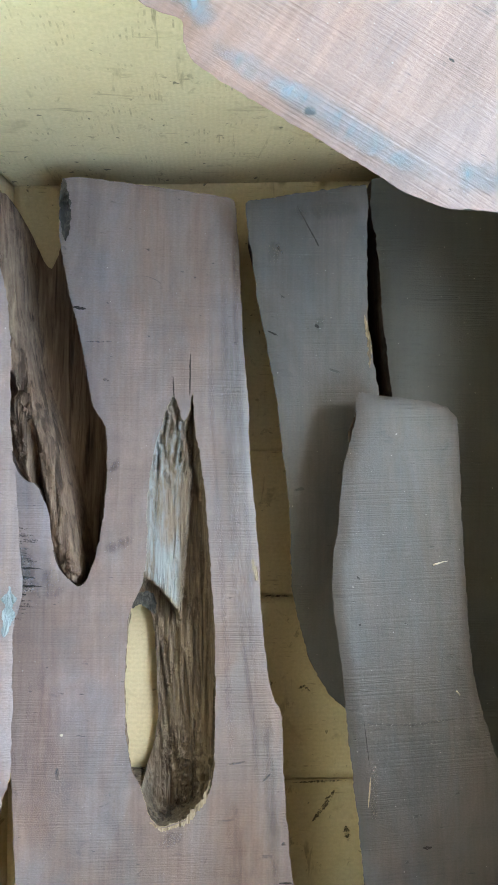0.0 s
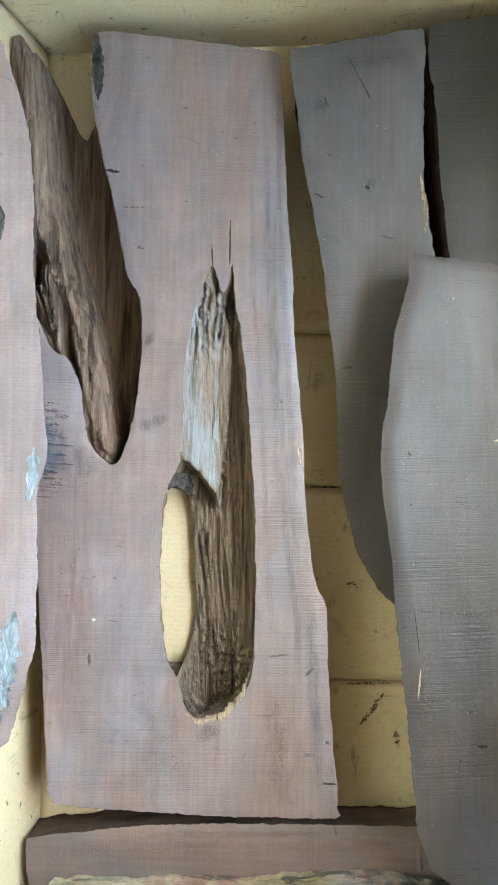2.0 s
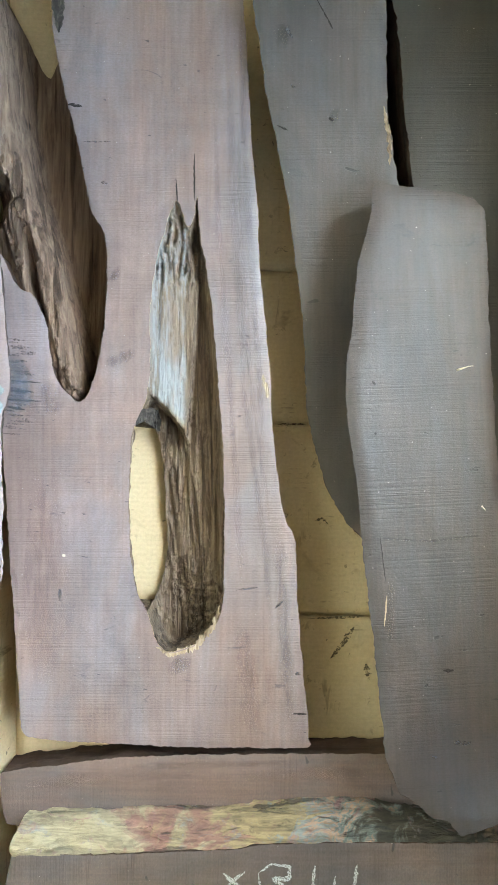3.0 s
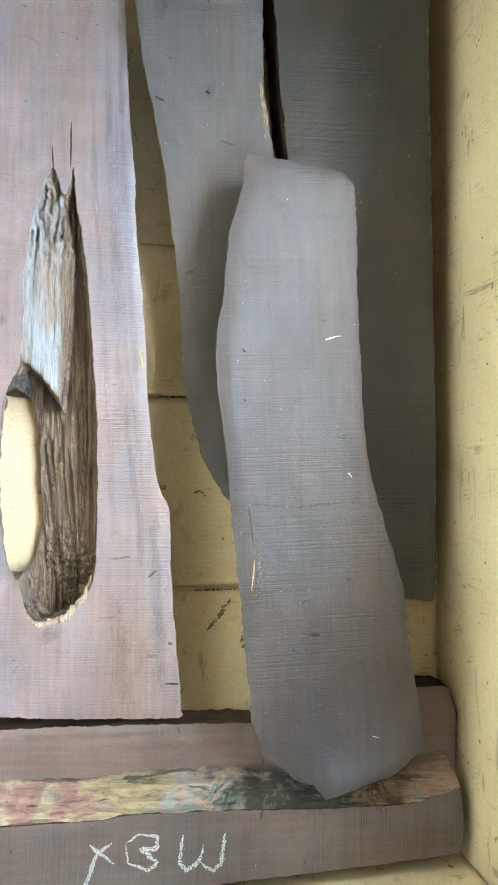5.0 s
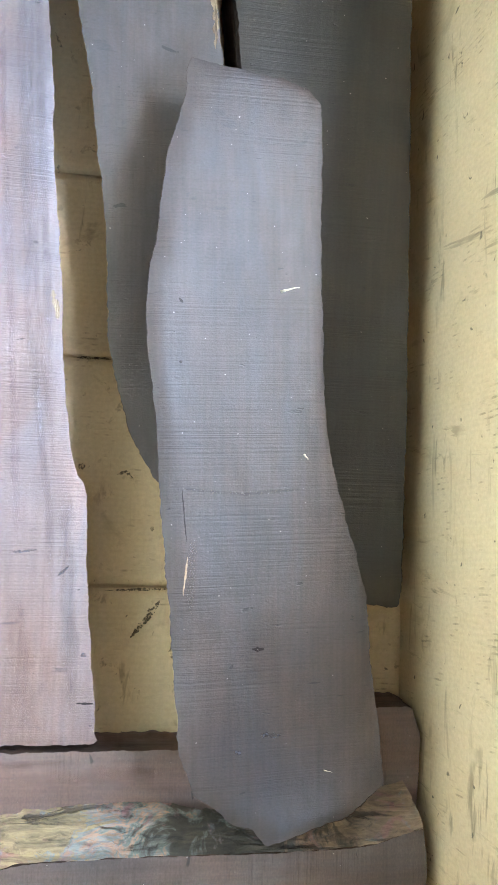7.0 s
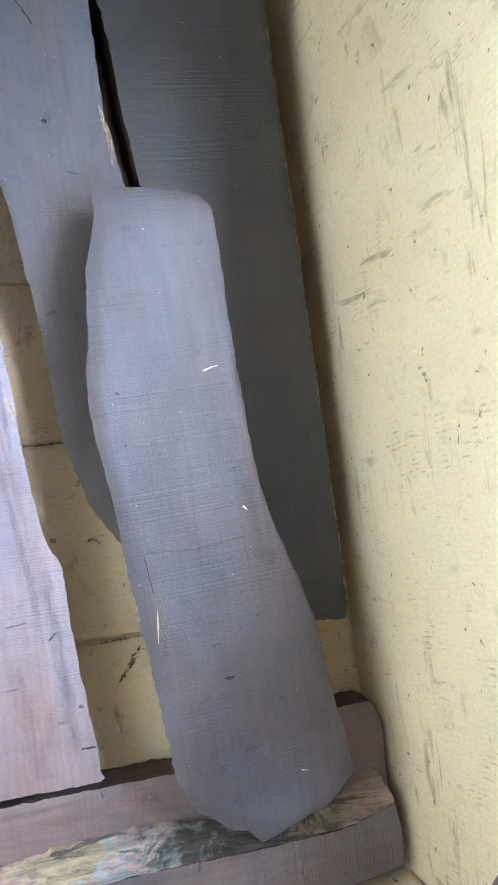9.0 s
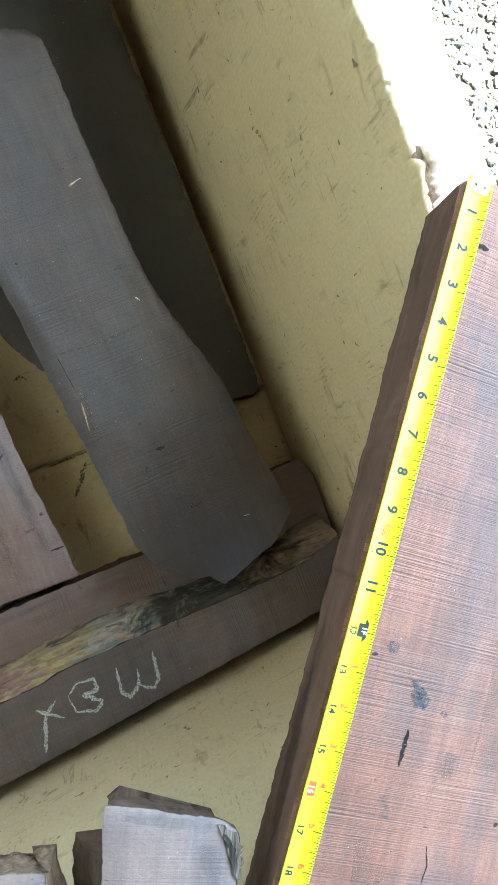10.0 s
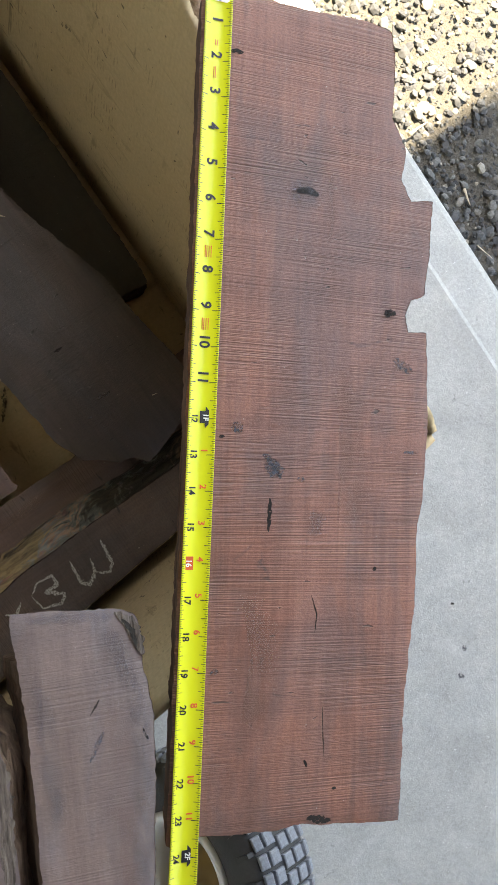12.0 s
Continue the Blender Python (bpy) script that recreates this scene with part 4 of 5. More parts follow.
def streak(frame_, line, width, material, name="grain_streak", label="", lift=0.0005, seed=0.0):
    """A broad soft-edged stain along a line of world points on a slab's face."""
    pts = [face_point(frame_, p, lift) for p in line]
    fine, cols = [], 8
    for a, b2 in zip(pts, pts[1:]):
        k = max(3, int((b2 - a).length / 0.003))
        fine += [a.lerp(b2, i / k) for i in range(k)]
    fine.append(pts[-1])
    verts, faces, soft, n = [], [], [], len(fine)
    for i, q in enumerate(fine):
        d = fine[min(n - 1, i + 1)] - fine[max(0, i - 1)]
        side = Vector((-d.y, d.x, 0)).normalized()
        u = i / (n - 1)
        w = width * 0.75 * (0.35 + 0.65 * math.sin(math.pi * u) ** 0.5) * (1 + 0.5 * noise.noise(Vector((u * 9, seed, width * 90))))
        for c in range(cols + 1):
            v = 2 * c / cols - 1
            verts.append(q + side * (w * v))
            soft.append(max(0.0, 1 - v * v) * min(1.0, 6 * u, 6 * (1 - u)))
    for i in range(n - 1):
        for c in range(cols):
            p = i * (cols + 1) + c
            faces.append((p, p + cols + 1, p + cols + 2, p + 1))
    me = mesh_of(name, verts, faces, material, True)
    me.attributes.new("soft", "FLOAT", "POINT").data.foreach_set("value", soft)
    return part(name, me, frame_[0], label)


WIDE = (wide, w_local, w_top, w_zb, w_away)
for ln, wd, ma in (
        ([(-0.023, -0.312), (-0.012, -0.310), (-0.002, -0.309)], 0.0022, STAIN),
        ([(-0.187, -0.311), (-0.186, -0.322)], 0.003, STAIN),
        ([(-0.066, 0.098), (-0.0655, 0.053)], 0.0016, CRACK),
        ([(-0.083, 0.074), (-0.081, 0.050)], 0.0014, CRACK),
        ([(-0.183, 0.139), (-0.170, 0.138)], 0.003, CRACK),
        ([(-0.170, 0.105), (-0.143, 0.106)], 0.0012, STAIN),
        ([(0.032, -0.429), (0.046, -0.429)], 0.0018, CRACK),
        ([(0.022, -0.321), (0.014, -0.329)], 0.0022, STAIN),
        ([(0.034, -0.391), (0.039, -0.391)], 0.003, STAIN),
        ([(-0.152, 0.068), (-0.146, 0.067)], 0.003, STAIN),
        ([(-0.240, -0.118), (-0.205, -0.120)], 0.0016, CRACK),
        ([(-0.240, -0.127), (-0.212, -0.129)], 0.0022, CRACK),
        ([(-0.238, -0.136), (-0.205, -0.137)], 0.0018, CRACK),
        ([(-0.236, -0.143), (-0.220, -0.145)], 0.0024, CRACK)):
    scar(WIDE, ln, wd, ma)
scar(WIDE, [(-0.184, -0.279), (-0.183, -0.2815)], 0.003, CHIP, "wood_chip", "small pale chip")
scar(WIDE, [(-0.1955, 0.268), (-0.193, 0.24), (-0.192, 0.205)], 0.011, KNOT, "bark_patch", "dark rough bark patch", 0.0008, 0.6)
FRINGE = rough_wood("pale_torn_fibre", (0.12, 0.08, 0.05), (0.34, 0.25, 0.16), (0.54, 0.43, 0.30), 300, 0.003, 0, 0.15, 3.0)
PALE_BARK = rough_wood("bluish_white_bark", (0.06, 0.065, 0.065), (0.20, 0.22, 0.22), (0.42, 0.43, 0.42), 120, 0.004, 0, 0.4, 9.0)
scar(WIDE, [(-0.097, -0.366), (-0.084, -0.373), (-0.061, -0.366), (-0.044, -0.346), (-0.038, -0.326)], 0.0055, FRINGE, "torn_fibre", "pale torn fibres along the hollow", 0.0004, 1.6)
scar(WIDE, [(-0.118, -0.158), (-0.112, -0.147), (-0.102, -0.149), (-0.096, -0.163)], 0.012, KNOT, "knot", "dark rough knot", -0.001, 0.8)
for ln, wd in (([(0.001, -0.108), (0.003, -0.122)], 0.005), ([(0.004, -0.118), (0.005, -0.130)], 0.003)):
    scar(WIDE, ln, wd, FRINGE, "wood_chip", "small pale broken chip", 0.0008, 1.2, wd * 700)
TEAR = worn("torn_dark_wood", (0.045, 0.040, 0.045), 0.85, 460, 0.42, 0.66)
for ln, wd in (([(-0.238, -0.090), (-0.236, -0.125), (-0.236, -0.160)], 0.026), ([(-0.226, -0.100), (-0.218, -0.130), (-0.222, -0.150)], 0.018), ([(-0.204, -0.118), (-0.190, -0.150)], 0.016)):
    streak(WIDE, ln, wd, SAP, "torn_grain", "bluish-grey torn grain", 0.0013, wd * 90)
for k in range(34):                                           # rough tears below the root
    y = -0.080 - 0.0026 * k + 0.004 * noise.noise(Vector((k * 1.9, 8, 0)))
    x = -0.236 + 0.026 * noise.noise(Vector((k * 2.9, 0, 0)))
    scar(WIDE, [(x, y), (x + 0.016 + 0.012 * noise.noise(Vector((k * 1.7, 3, 0))), y - 0.001)], 0.0018 + 0.0014 * noise.noise(Vector((k * 2.3, 5, 0))), TEAR, "tear", "short dark tear across the grain", 0.0016, 1.0, k)
for ln, wd, ma in (
        ([(-0.024, 0.235), (-0.020, 0.12), (-0.012, 0.0), (-0.004, -0.10), (0.004, -0.20)], 0.006, SAP),
        ([(-0.034, 0.20), (-0.030, 0.08), (-0.022, -0.04), (-0.012, -0.16), (0.004, -0.27), (0.012, -0.36)], 0.007, SAP),
        ([(-0.048, 0.16), (-0.043, 0.04), (-0.034, -0.08), (-0.024, -0.20), (-0.016, -0.33)], 0.005, ROSE),
        ([(-0.027, 0.16), (-0.021, 0.02), (-0.010, -0.12), (0.010, -0.26)], 0.004, ROSE),
        ([(0.016, -0.25), (0.022, -0.34), (0.030, -0.44)], 0.010, SAP),
        ([(-0.018, -0.34), (-0.010, -0.40), (-0.006, -0.45)], 0.012, ROSE),
        ([(-0.148, -0.10), (-0.136, -0.098), (-0.118, -0.088)], 0.008, SAP),
        ([(-0.142, -0.015), (-0.134, -0.02)], 0.012, SAP),
        ([(-0.080, -0.375), (-0.072, -0.39)], 0.016, SAP),
        ([(-0.200, -0.20), (-0.205, -0.30), (-0.198, -0.40)], 0.040, ROSE)):
    streak(WIDE, ln, wd, ma, "grain_streak", "", 0.0014, wd * 400)
for ln, wd, ma in (
        ([(0.096, -0.255), (0.150, -0.257), (0.205, -0.250)], 0.0020, UMBRA),
        ([(0.114, -0.290), (0.114, -0.345)], 0.005, ROSE)):
    streak(grey_slab, ln, wd, ma, "grain_streak", "", 0.0015, wd * 300)
for ln, wd, ma in (
        ([(0.010, 0.200), (0.024, 0.198)], 0.022, UMBRA), ([(0.060, 0.132), (0.070, 0.128)], 0.012, UMBRA), ([(0.030, 0.235), (0.070, 0.240), (0.105, 0.245)], 0.012, UMBRA)):
    streak(dark_slab, ln, wd, ma, "grain_streak", "", 0.0015, wd * 300)
for ln, wd, ma in (
        ([(-0.225, -0.500), (-0.150, -0.490), (-0.05, -0.482)], 0.010, ROSE), ([(-0.02, -0.486), (0.05, -0.482), (0.10, -0.480)], 0.010, ROSE),
        ([(-0.20, -0.525), (-0.08, -0.523), (0.06, -0.518)], 0.012, SAP), ([(-0.13, -0.480), (0.0, -0.474), (0.04, -0.472)], 0.005, UMBRA)):
    streak(cross_slab, ln, wd, ma, "grain_streak", "", 0.0016, wd * 300)
LEAN = leaning
scar(LEAN, [(-0.213, -0.128), (-0.213, -0.145), (-0.214, -0.158), (-0.217, -0.172)], 0.010, PALE_BARK, "bark_patch", "bluish-white bark patch", 0.0008, 0.9)
scar(LEAN, [(-0.226, -0.262), (-0.230, -0.290), (-0.237, -0.325), (-0.247, -0.368)], 0.020, PALE_BARK, "bark_patch", "bluish-white bark tip", 0.0010, 0.9, 2.0)
scar(LEAN, [(-0.246, 0.070), (-0.243, 0.050), (-0.246, 0.030)], 0.008, KNOT, "bark_patch", "dark rough bark patch", 0.0008, 0.8, 3.0)
for ln, wd in (([(-0.046, 0.200), (-0.015, 0.181), (0.017, 0.162), (0.068, 0.131), (0.092, 0.120)], 0.012), ([(-0.078, 0.250), (-0.056, 0.227), (-0.043, 0.208)], 0.014), ([(0.092, 0.122), (0.112, 0.122), (0.160, 0.126)], 0.016)):
    streak(pink_slab, ln, wd, BLUE_EDGE, "sapwood_edge", "bluish-grey weathered edge", 0.0014, wd * 300)
for ln, wd in (([(0.011, 0.160), (0.017, 0.157)], 0.005), ([(0.095, 0.195), (0.098, 0.193)], 0.002), ([(0.130, 0.175), (0.132, 0.172)], 0.002)):
    scar(pink_slab, ln, wd, CRACK, "pit", "", 0.0010, 0.9, wd * 500)
for ln, wd, ma in (
        ([(0.039, 0.244), (0.061, 0.208), (0.072, 0.183)], 0.0012, CRACK),
        ([(0.024, 0.159), (0.030, 0.155)], 0.006, STAIN), ([(0.060, 0.128), (0.064, 0.126)], 0.004, CRACK),
        ([(0.111, 0.140), (0.117, 0.112), (0.118, 0.088)], 0.004, FRINGE),
        ([(0.020, 0.205), (0.026, 0.196)], 0.003, STAIN), ([(0.012, 0.120), (0.022, 0.116)], 0.0018, CRACK)):
    scar(dark_slab, ln, wd, ma, "mark", "", 0.0006, 0.8, wd * 500)
for ln, wd, ma in (
        ([(0.105, -0.254), (0.110, -0.293)], 0.0010, CRACK), ([(0.111, -0.304), (0.109, -0.332)], 0.0014, FRINGE),
        ([(0.160, -0.370), (0.169, -0.370)], 0.0030, CRACK), ([(0.100, -0.163), (0.102, -0.164)], 0.0022, CRACK),
        ([(0.169, -0.434), (0.184, -0.434)], 0.0050, STAIN), ([(0.098, -0.118), (0.101, -0.121)], 0.002, CRACK),
        ([(0.15, -0.445), (0.155, -0.446)], 0.003, STAIN)):
    scar(grey_slab, ln, wd, ma, "mark", "", 0.0006, 0.8, wd * 500)
POCKET = rough_wood("grey_tan_fibrous_bark", (0.05, 0.036, 0.03), (0.20, 0.155, 0.125), (0.42, 0.35, 0.29), 260, 0.004, 0, 0.12, 14.0)
scar(pocket_slab, [(0.143, -0.608), (0.149, -0.619), (0.145, -0.640)], 0.0075, POCKET, "bark_pocket", "pale fibrous bark pocket", 0.0008, 0.6)
scar(pocket_slab, [(0.145, -0.614), (0.147, -0.624), (0.144, -0.634)], 0.0032, KNOT, "bark_pocket", "dark split inside the bark pocket", 0.0012, 1.0)
for ln, wd, ma in (
        ([(0.136, -0.640), (0.122, -0.672), (0.099, -0.711), (0.070, -0.755), (0.052, -0.80)], 0.013, SAP),
        ([(0.134, -0.612), (0.134, -0.630), (0.126, -0.655)], 0.010, SAP),
        ([(0.093, -0.580), (0.118, -0.594), (0.144, -0.610)], 0.007, SAP),
        ([(0.120, -0.640), (0.104, -0.680), (0.080, -0.720), (0.055, -0.77)], 0.016, ROSE),
        ([(0.085, -0.610), (0.070, -0.650), (0.048, -0.700)], 0.010, SAP)):
    streak(pocket_slab, ln, wd, ma, "grain_streak", "", 0.0016, wd * 300)
for ln, wd in (([(0.084, -0.674), (0.092, -0.669), (0.100, -0.664)], 0.0034), ([(0.098, -0.652), (0.108, -0.647)], 0.0012), ([(0.121, -0.676), (0.120, -0.684)], 0.0016)):
    scar(pocket_slab, ln, wd, STAIN if wd > 0.003 else CRACK, "nick", "", 0.0009, 1.0, wd * 500)
scar(broken_slab, [(0.042, -0.600), (0.038, -0.625), (0.034, -0.655), (0.024, -0.675), (0.004, -0.72)], 0.011, POCKET, "broken_bark", "pale broken bark", 0.0010, 0.7)
FLOORING = (carton, lambda p: (p[0] * 1.06, p[1] * 1.06 + 0.008), lambda x, y: 0.0012 if y > -0.355 else 0.0, 0.0, None)
for ln, wd in (([(0.073, -0.387), (0.080, -0.379), (0.088, -0.368), (0.097, -0.355)], 0.004), ([(0.109, -0.392), (0.112, -0.408)], 0.005), ([(0.086, -0.2935), (0.089, -0.294)], 0.003), ([(0.056, -0.249), (0.063, -0.246), (0.070, -0.252)], 0.002), ([(0.023, -0.243), (0.029, -0.243)], 0.004), ([(0.05, -0.347), (0.11, -0.345)], 0.0016), ([(0.018, -0.1515), (0.046, -0.1508)], 0.0022)):
    scar(FLOORING, ln, wd * 1.3, DIRT, "stain", "dark dirt stain", 0.0012, 0.9, wd * 999)
PADFR = (pad, lambda p: p, lambda x, y: PAD_Z, 0.0, None)
for ln, wd, ma in (
        ([(0.374, -1.001), (0.379, -1.009)], 0.011, STAIN), ([(0.399, -0.976), (0.404, -0.980)], 0.008, STAIN), ([(0.419, -0.919), (0.423, -0.922)], 0.003, CRACK)):
    scar(PADFR, ln, wd, ma, "stain", "dark grey mark on the concrete", 0.0006, 0.8, wd * 777)
GFR = (measured, g_local, g_top, g_zb, g_away)
for ln, wd, ma in (
        ([(0.264, -0.602), (0.258, -0.611), (0.251, -0.620)], 0.0026, CRACK),
        ([(0.398, -0.544), (0.402, -0.5445), (0.406, -0.546)], 0.005, CRACK),
        ([(0.391, -0.445), (0.398, -0.448), (0.404, -0.452)], 0.003, CRACK),
        ([(0.403, -0.349), (0.410, -0.353)], 0.003, CRACK),
        ([(0.171, -0.673), (0.176, -0.675)], 0.004, STAIN),
        ([(0.259, -0.551), (0.262, -0.553)], 0.002, CRACK),
        ([(0.276, -0.576), (0.279, -0.586), (0.277, -0.596)], 0.005, STAIN),
        ([(0.251, -0.671), (0.247, -0.684), (0.239, -0.693)], 0.0009, CRACK),
        ([(0.187, -0.758), (0.1855, -0.763)], 0.0018, CRACK),
        ([(0.216, -0.737), (0.198, -0.765)], 0.0007, CRACK),
        ([(0.191, -0.786), (0.193, -0.788)], 0.002, CRACK),
        ([(0.295, -0.682), (0.2965, -0.684)], 0.0028, CRACK),
        ([(0.357, -0.629), (0.366, -0.635)], 0.0022, STAIN),
        ([(0.386, -0.572), (0.391, -0.580), (0.393, -0.588)], 0.006, STAIN),
        ([(0.286, -0.602), (0.289, -0.606)], 0.004, STAIN),
        ([(0.167, -0.791), (0.174, -0.798), (0.179, -0.803)], 0.005, CRACK)):
    scar(GFR, ln, wd, ma)
for ln, wd, ma in (
        ([(0.381, -0.444), (0.394, -0.448), (0.405, -0.459)], 0.014, SAP),
        ([(0.391, -0.444), (0.398, -0.447), (0.402, -0.454)], 0.003, CRACK),
        ([(0.419, -0.444), (0.401, -0.472), (0.389, -0.486)], 0.004, ROSE),
        ([(0.275, -0.581), (0.277, -0.587), (0.277, -0.594)], 0.007, STAIN),
        ([(0.271, -0.556), (0.273, -0.549)], 0.006, STAIN),
        ([(0.286, -0.626), (0.273, -0.640)], 0.01, SAP),
        ([(0.386, -0.575), (0.388, -0.582)], 0.008, SAP),
        ([(0.353, -0.555), (0.323, -0.606), (0.291, -0.651)], 0.022, ROSE),
        ([(0.220, -0.642), (0.202, -0.683), (0.168, -0.719)], 0.02, ROSE)):
    streak(GFR, ln, wd, ma, "grain_streak", "", 0.0015, wd * 300)

# ---- chalk letters, written upside down to the viewer ----


def chalk_material():
    m, t, b = kit("white_chalk")
    f = speck(t, coords(t), 700, 3, 0.6)
    b.inputs["Base Color"].default_value = (0.52, 0.50, 0.47, 1)
    b.inputs["Roughness"].default_value = 0.95
    put(t, b.inputs["Alpha"], ramp(t, f, (0.36, 0.2), (0.58, 0.95)))
    return m


CHALK = chalk_material()
JFR = (chalk_slab, j_local, j_top, j_zb, j_away)
LETTERS = {
    "letter_x": ([(-0.035, -0.568), (-0.013, -0.586)], [(-0.015, -0.565), (-0.029, -0.578), (-0.034, -0.594), (-0.041, -0.614)]),
    "letter_b": ([(-0.003, -0.567), (0.008, -0.557), (0.025, -0.558), (0.025, -0.571), (0.010, -0.571), (0.025, -0.584), (0.017, -0.592), (-0.001, -0.585), (-0.003, -0.567)],),
    "letter_m": ([(0.048, -0.556), (0.045, -0.583), (0.050, -0.592), (0.062, -0.583), (0.067, -0.566)], [(0.062, -0.583), (0.068, -0.588), (0.075, -0.592), (0.082, -0.584), (0.086, -0.554)])}
for nm, strokes in LETTERS.items():
    for st in strokes:
        lp = [Vector(p) for p in st]
        scar(JFR, lp, 0.0040, CHALK, nm, "white chalk stroke", 0.0008, 0.7, len(nm))

# ---- the tape measure along the slab's edge ----
INCH = 0.02289
YELLOW = plain("yellow_tape_lacquer", (0.76, 0.76, 0.03), 0.26)
INK = plain("black_print", (0.015, 0.015, 0.015), 0.5)
RED_INK = plain("red_print", (0.72, 0.11, 0.02), 0.5)
WHITE_INK = plain("pale_print", (0.8, 0.8, 0.7), 0.5)
STEEL = plain("bright_steel", (0.62, 0.62, 0.60), 0.25, 1.0)
tx0 = g_local((0.2505, -0.5285))[0] + 0.0004
ty0 = g_local((0.397, -0.348))[1] + 1.76 * INCH
TW = 0.0169
SLOPE = ((g_top(0.01, 0) - g_top(0, 0)) / 0.01, (g_top(0, 0.01) - g_top(0, 0)) / 0.01)


def tape_z(u):
    return 0.0008 + 0.0030 * (2 * u - 1) ** 2


def tape_point(u, inches, lift=0.0):
    x, y = tx0 + TW * u, ty0 - inches * INCH
    return Vector((x, y, g_top(x, y) - g_zb + tape_z(u) + lift))


tape = base("tape_measure", (measured.location.x, measured.location.y, measured.location.z), G_TURN, "yellow steel tape measure laid along the slab edge", "tape measure")
verts, faces, nu, nv = [], [], 12, 90
for j in range(nv + 1):
    for i in range(nu + 1):
        verts.append(tape_point(i / nu, -0.02 + 31.0 * j / nv))
for j in range(nv):
    for i in range(nu):
        q = j * (nu + 1) + i
        faces.append((q, q + nu + 1, q + nu + 2, q + 1))
me = mesh_of("blade", verts, faces, YELLOW)
blade = part("blade", me, tape, "yellow cupped steel blade")
so = blade.modifiers.new("thickness", "SOLIDIFY")
so.thickness, so.offset = 0.0003, -1
verts, faces = [], []
for k in range(1, 30 * 16):
    long = 0.26 if k % 16 == 0 else 0.22 if k % 8 == 0 else 0.16 if k % 4 == 0 else 0.11 if k % 2 == 0 else 0.075
    hw = 0.008 if k % 16 else 0.011
    for u0, u1 in ((0.995, 0.995 - long), (0.005, 0.005 + long * 0.8)):
        if k % 16 == 0 and u0 > 0.5:
            u1 = 0.72
        c = len(verts)
        um = (u0 + u1) / 2
        for u, dk in ((u0, -hw), (um, -hw), (u1, -hw), (u1, hw), (um, hw), (u0, hw)):
            verts.append(tape_point(u, k / 16 + dk, 0.00025))
        faces += [(c, c + 1, c + 4, c + 5) if u0 < 0.5 else (c + 5, c + 4, c + 1, c), (c + 1, c + 2, c + 3, c + 4) if u0 < 0.5 else (c + 4, c + 3, c + 2, c + 1)]
tagged(part("graduation", mesh_of("graduation", verts, faces, INK, False), tape, "black inch graduations"), "", "", "", "stuff")


def text_mesh(body, size):
    cu = bpy.data.curves.new("print", "FONT")
    cu.body, cu.size, cu.align_x, cu.align_y, cu.resolution_u = body, size, "CENTER", "CENTER", 3
    cu.offset = size * 0.028
    tmp = new("print", cu)
    me = bpy.data.meshes.new_from_object(tmp.evaluated_get(bpy.context.evaluated_depsgraph_get()))
    bpy.data.objects.remove(tmp)
    bpy.data.curves.remove(cu)
    return me


def on_tape(name, me, u, inches, material, label="", lift=0.0006):
    me.materials.clear()
    me.materials.append(material)
    ob = part(name, me, tape, label)
    ex, ey = Vector((1, 0, SLOPE[0])).normalized(), Vector((0, 1, SLOPE[1])).normalized()
    nz = ex.cross(ey).normalized()
    m = Matrix((-ey, ex, nz)).transposed().to_4x4()
    m.translation = tape_point(u, inches, 0) + nz * lift
    ob.matrix_local = m
    return ob


for n in range(1, 30):
    if n in (12, 24):
        bm = bmesh.new()
        pts = [(0, 0.0058), (-0.0066, 0), (-0.0036, 0), (-0.0036, -0.0034), (0.0036, -0.0034), (0.0036, 0), (0.0066, 0)]
        bm.faces.new([bm.verts.new((x * 1.05, y * 1.05, 0)) for x, y in pts])
        bmesh.ops.recalc_face_normals(bm, faces=bm.faces)
        on_tape("arrow_mark", bm_mesh("arrow_mark", bm, INK), 0.62, n - 0.04, INK, "black foot arrow")
        on_tape("number_mark", text_mesh("%dF" % (n // 12), 0.0048), 0.62, n - 0.04, WHITE_INK, "pale foot number", 0.0009)
        on_tape("number_mark", text_mesh(str(n), 0.0058), 0.20, n, INK)
    elif n < 12:
        on_tape("number_mark", text_mesh(str(n), 0.0092), 0.46, n - 0.15, INK, "black inch number")
    else:
        if n == 16:
            bm = box_mesh(bmesh.new(), -0.0042, -0.0030, 0, 0.0042, 0.0030, 0.0001)
            on_tape("stud_mark", bm_mesh("stud_mark", bm, RED_INK), 0.22, n - 0.02, RED_INK, "red stud box")
            on_tape("number_mark", text_mesh("16", 0.0050), 0.22, n - 0.02, WHITE_INK, "", 0.0009)
        else:
            on_tape("number_mark", text_mesh(str(n), 0.0062), 0.22, n - 0.02, INK)
        on_tape("number_mark", text_mesh(str(n % 12), 0.0062), 0.63, n - 0.12, RED_INK, "red inch number")
for n, u in ((1.50, 0.42), (1.50, 0.50), (2.34, 0.40), (2.34, 0.46), (7.36, 0.36), (7.36, 0.42), (7.36, 0.50), (7.36, 0.58), (9.38, 0.36), (9.38, 0.42), (9.38, 0.50), (9.38, 0.58)):
    long = 0.0075 if n > 2 else 0.0036
    bm = box_mesh(bmesh.new(), -long / 2, -0.00022, 0, long / 2, 0.00022, 0.0001)
    on_tape("print_bar", bm_mesh("print_bar", bm, RED_INK), u, n, RED_INK, "small red print")
bm = box_mesh(bmesh.new(), -0.0045, -0.0070, 0, 0.0050, 0.0070, 0.0012)
bmesh.ops.bevel(bm, geom=list(bm.edges), offset=0.0005, segments=2, affect="EDGES")
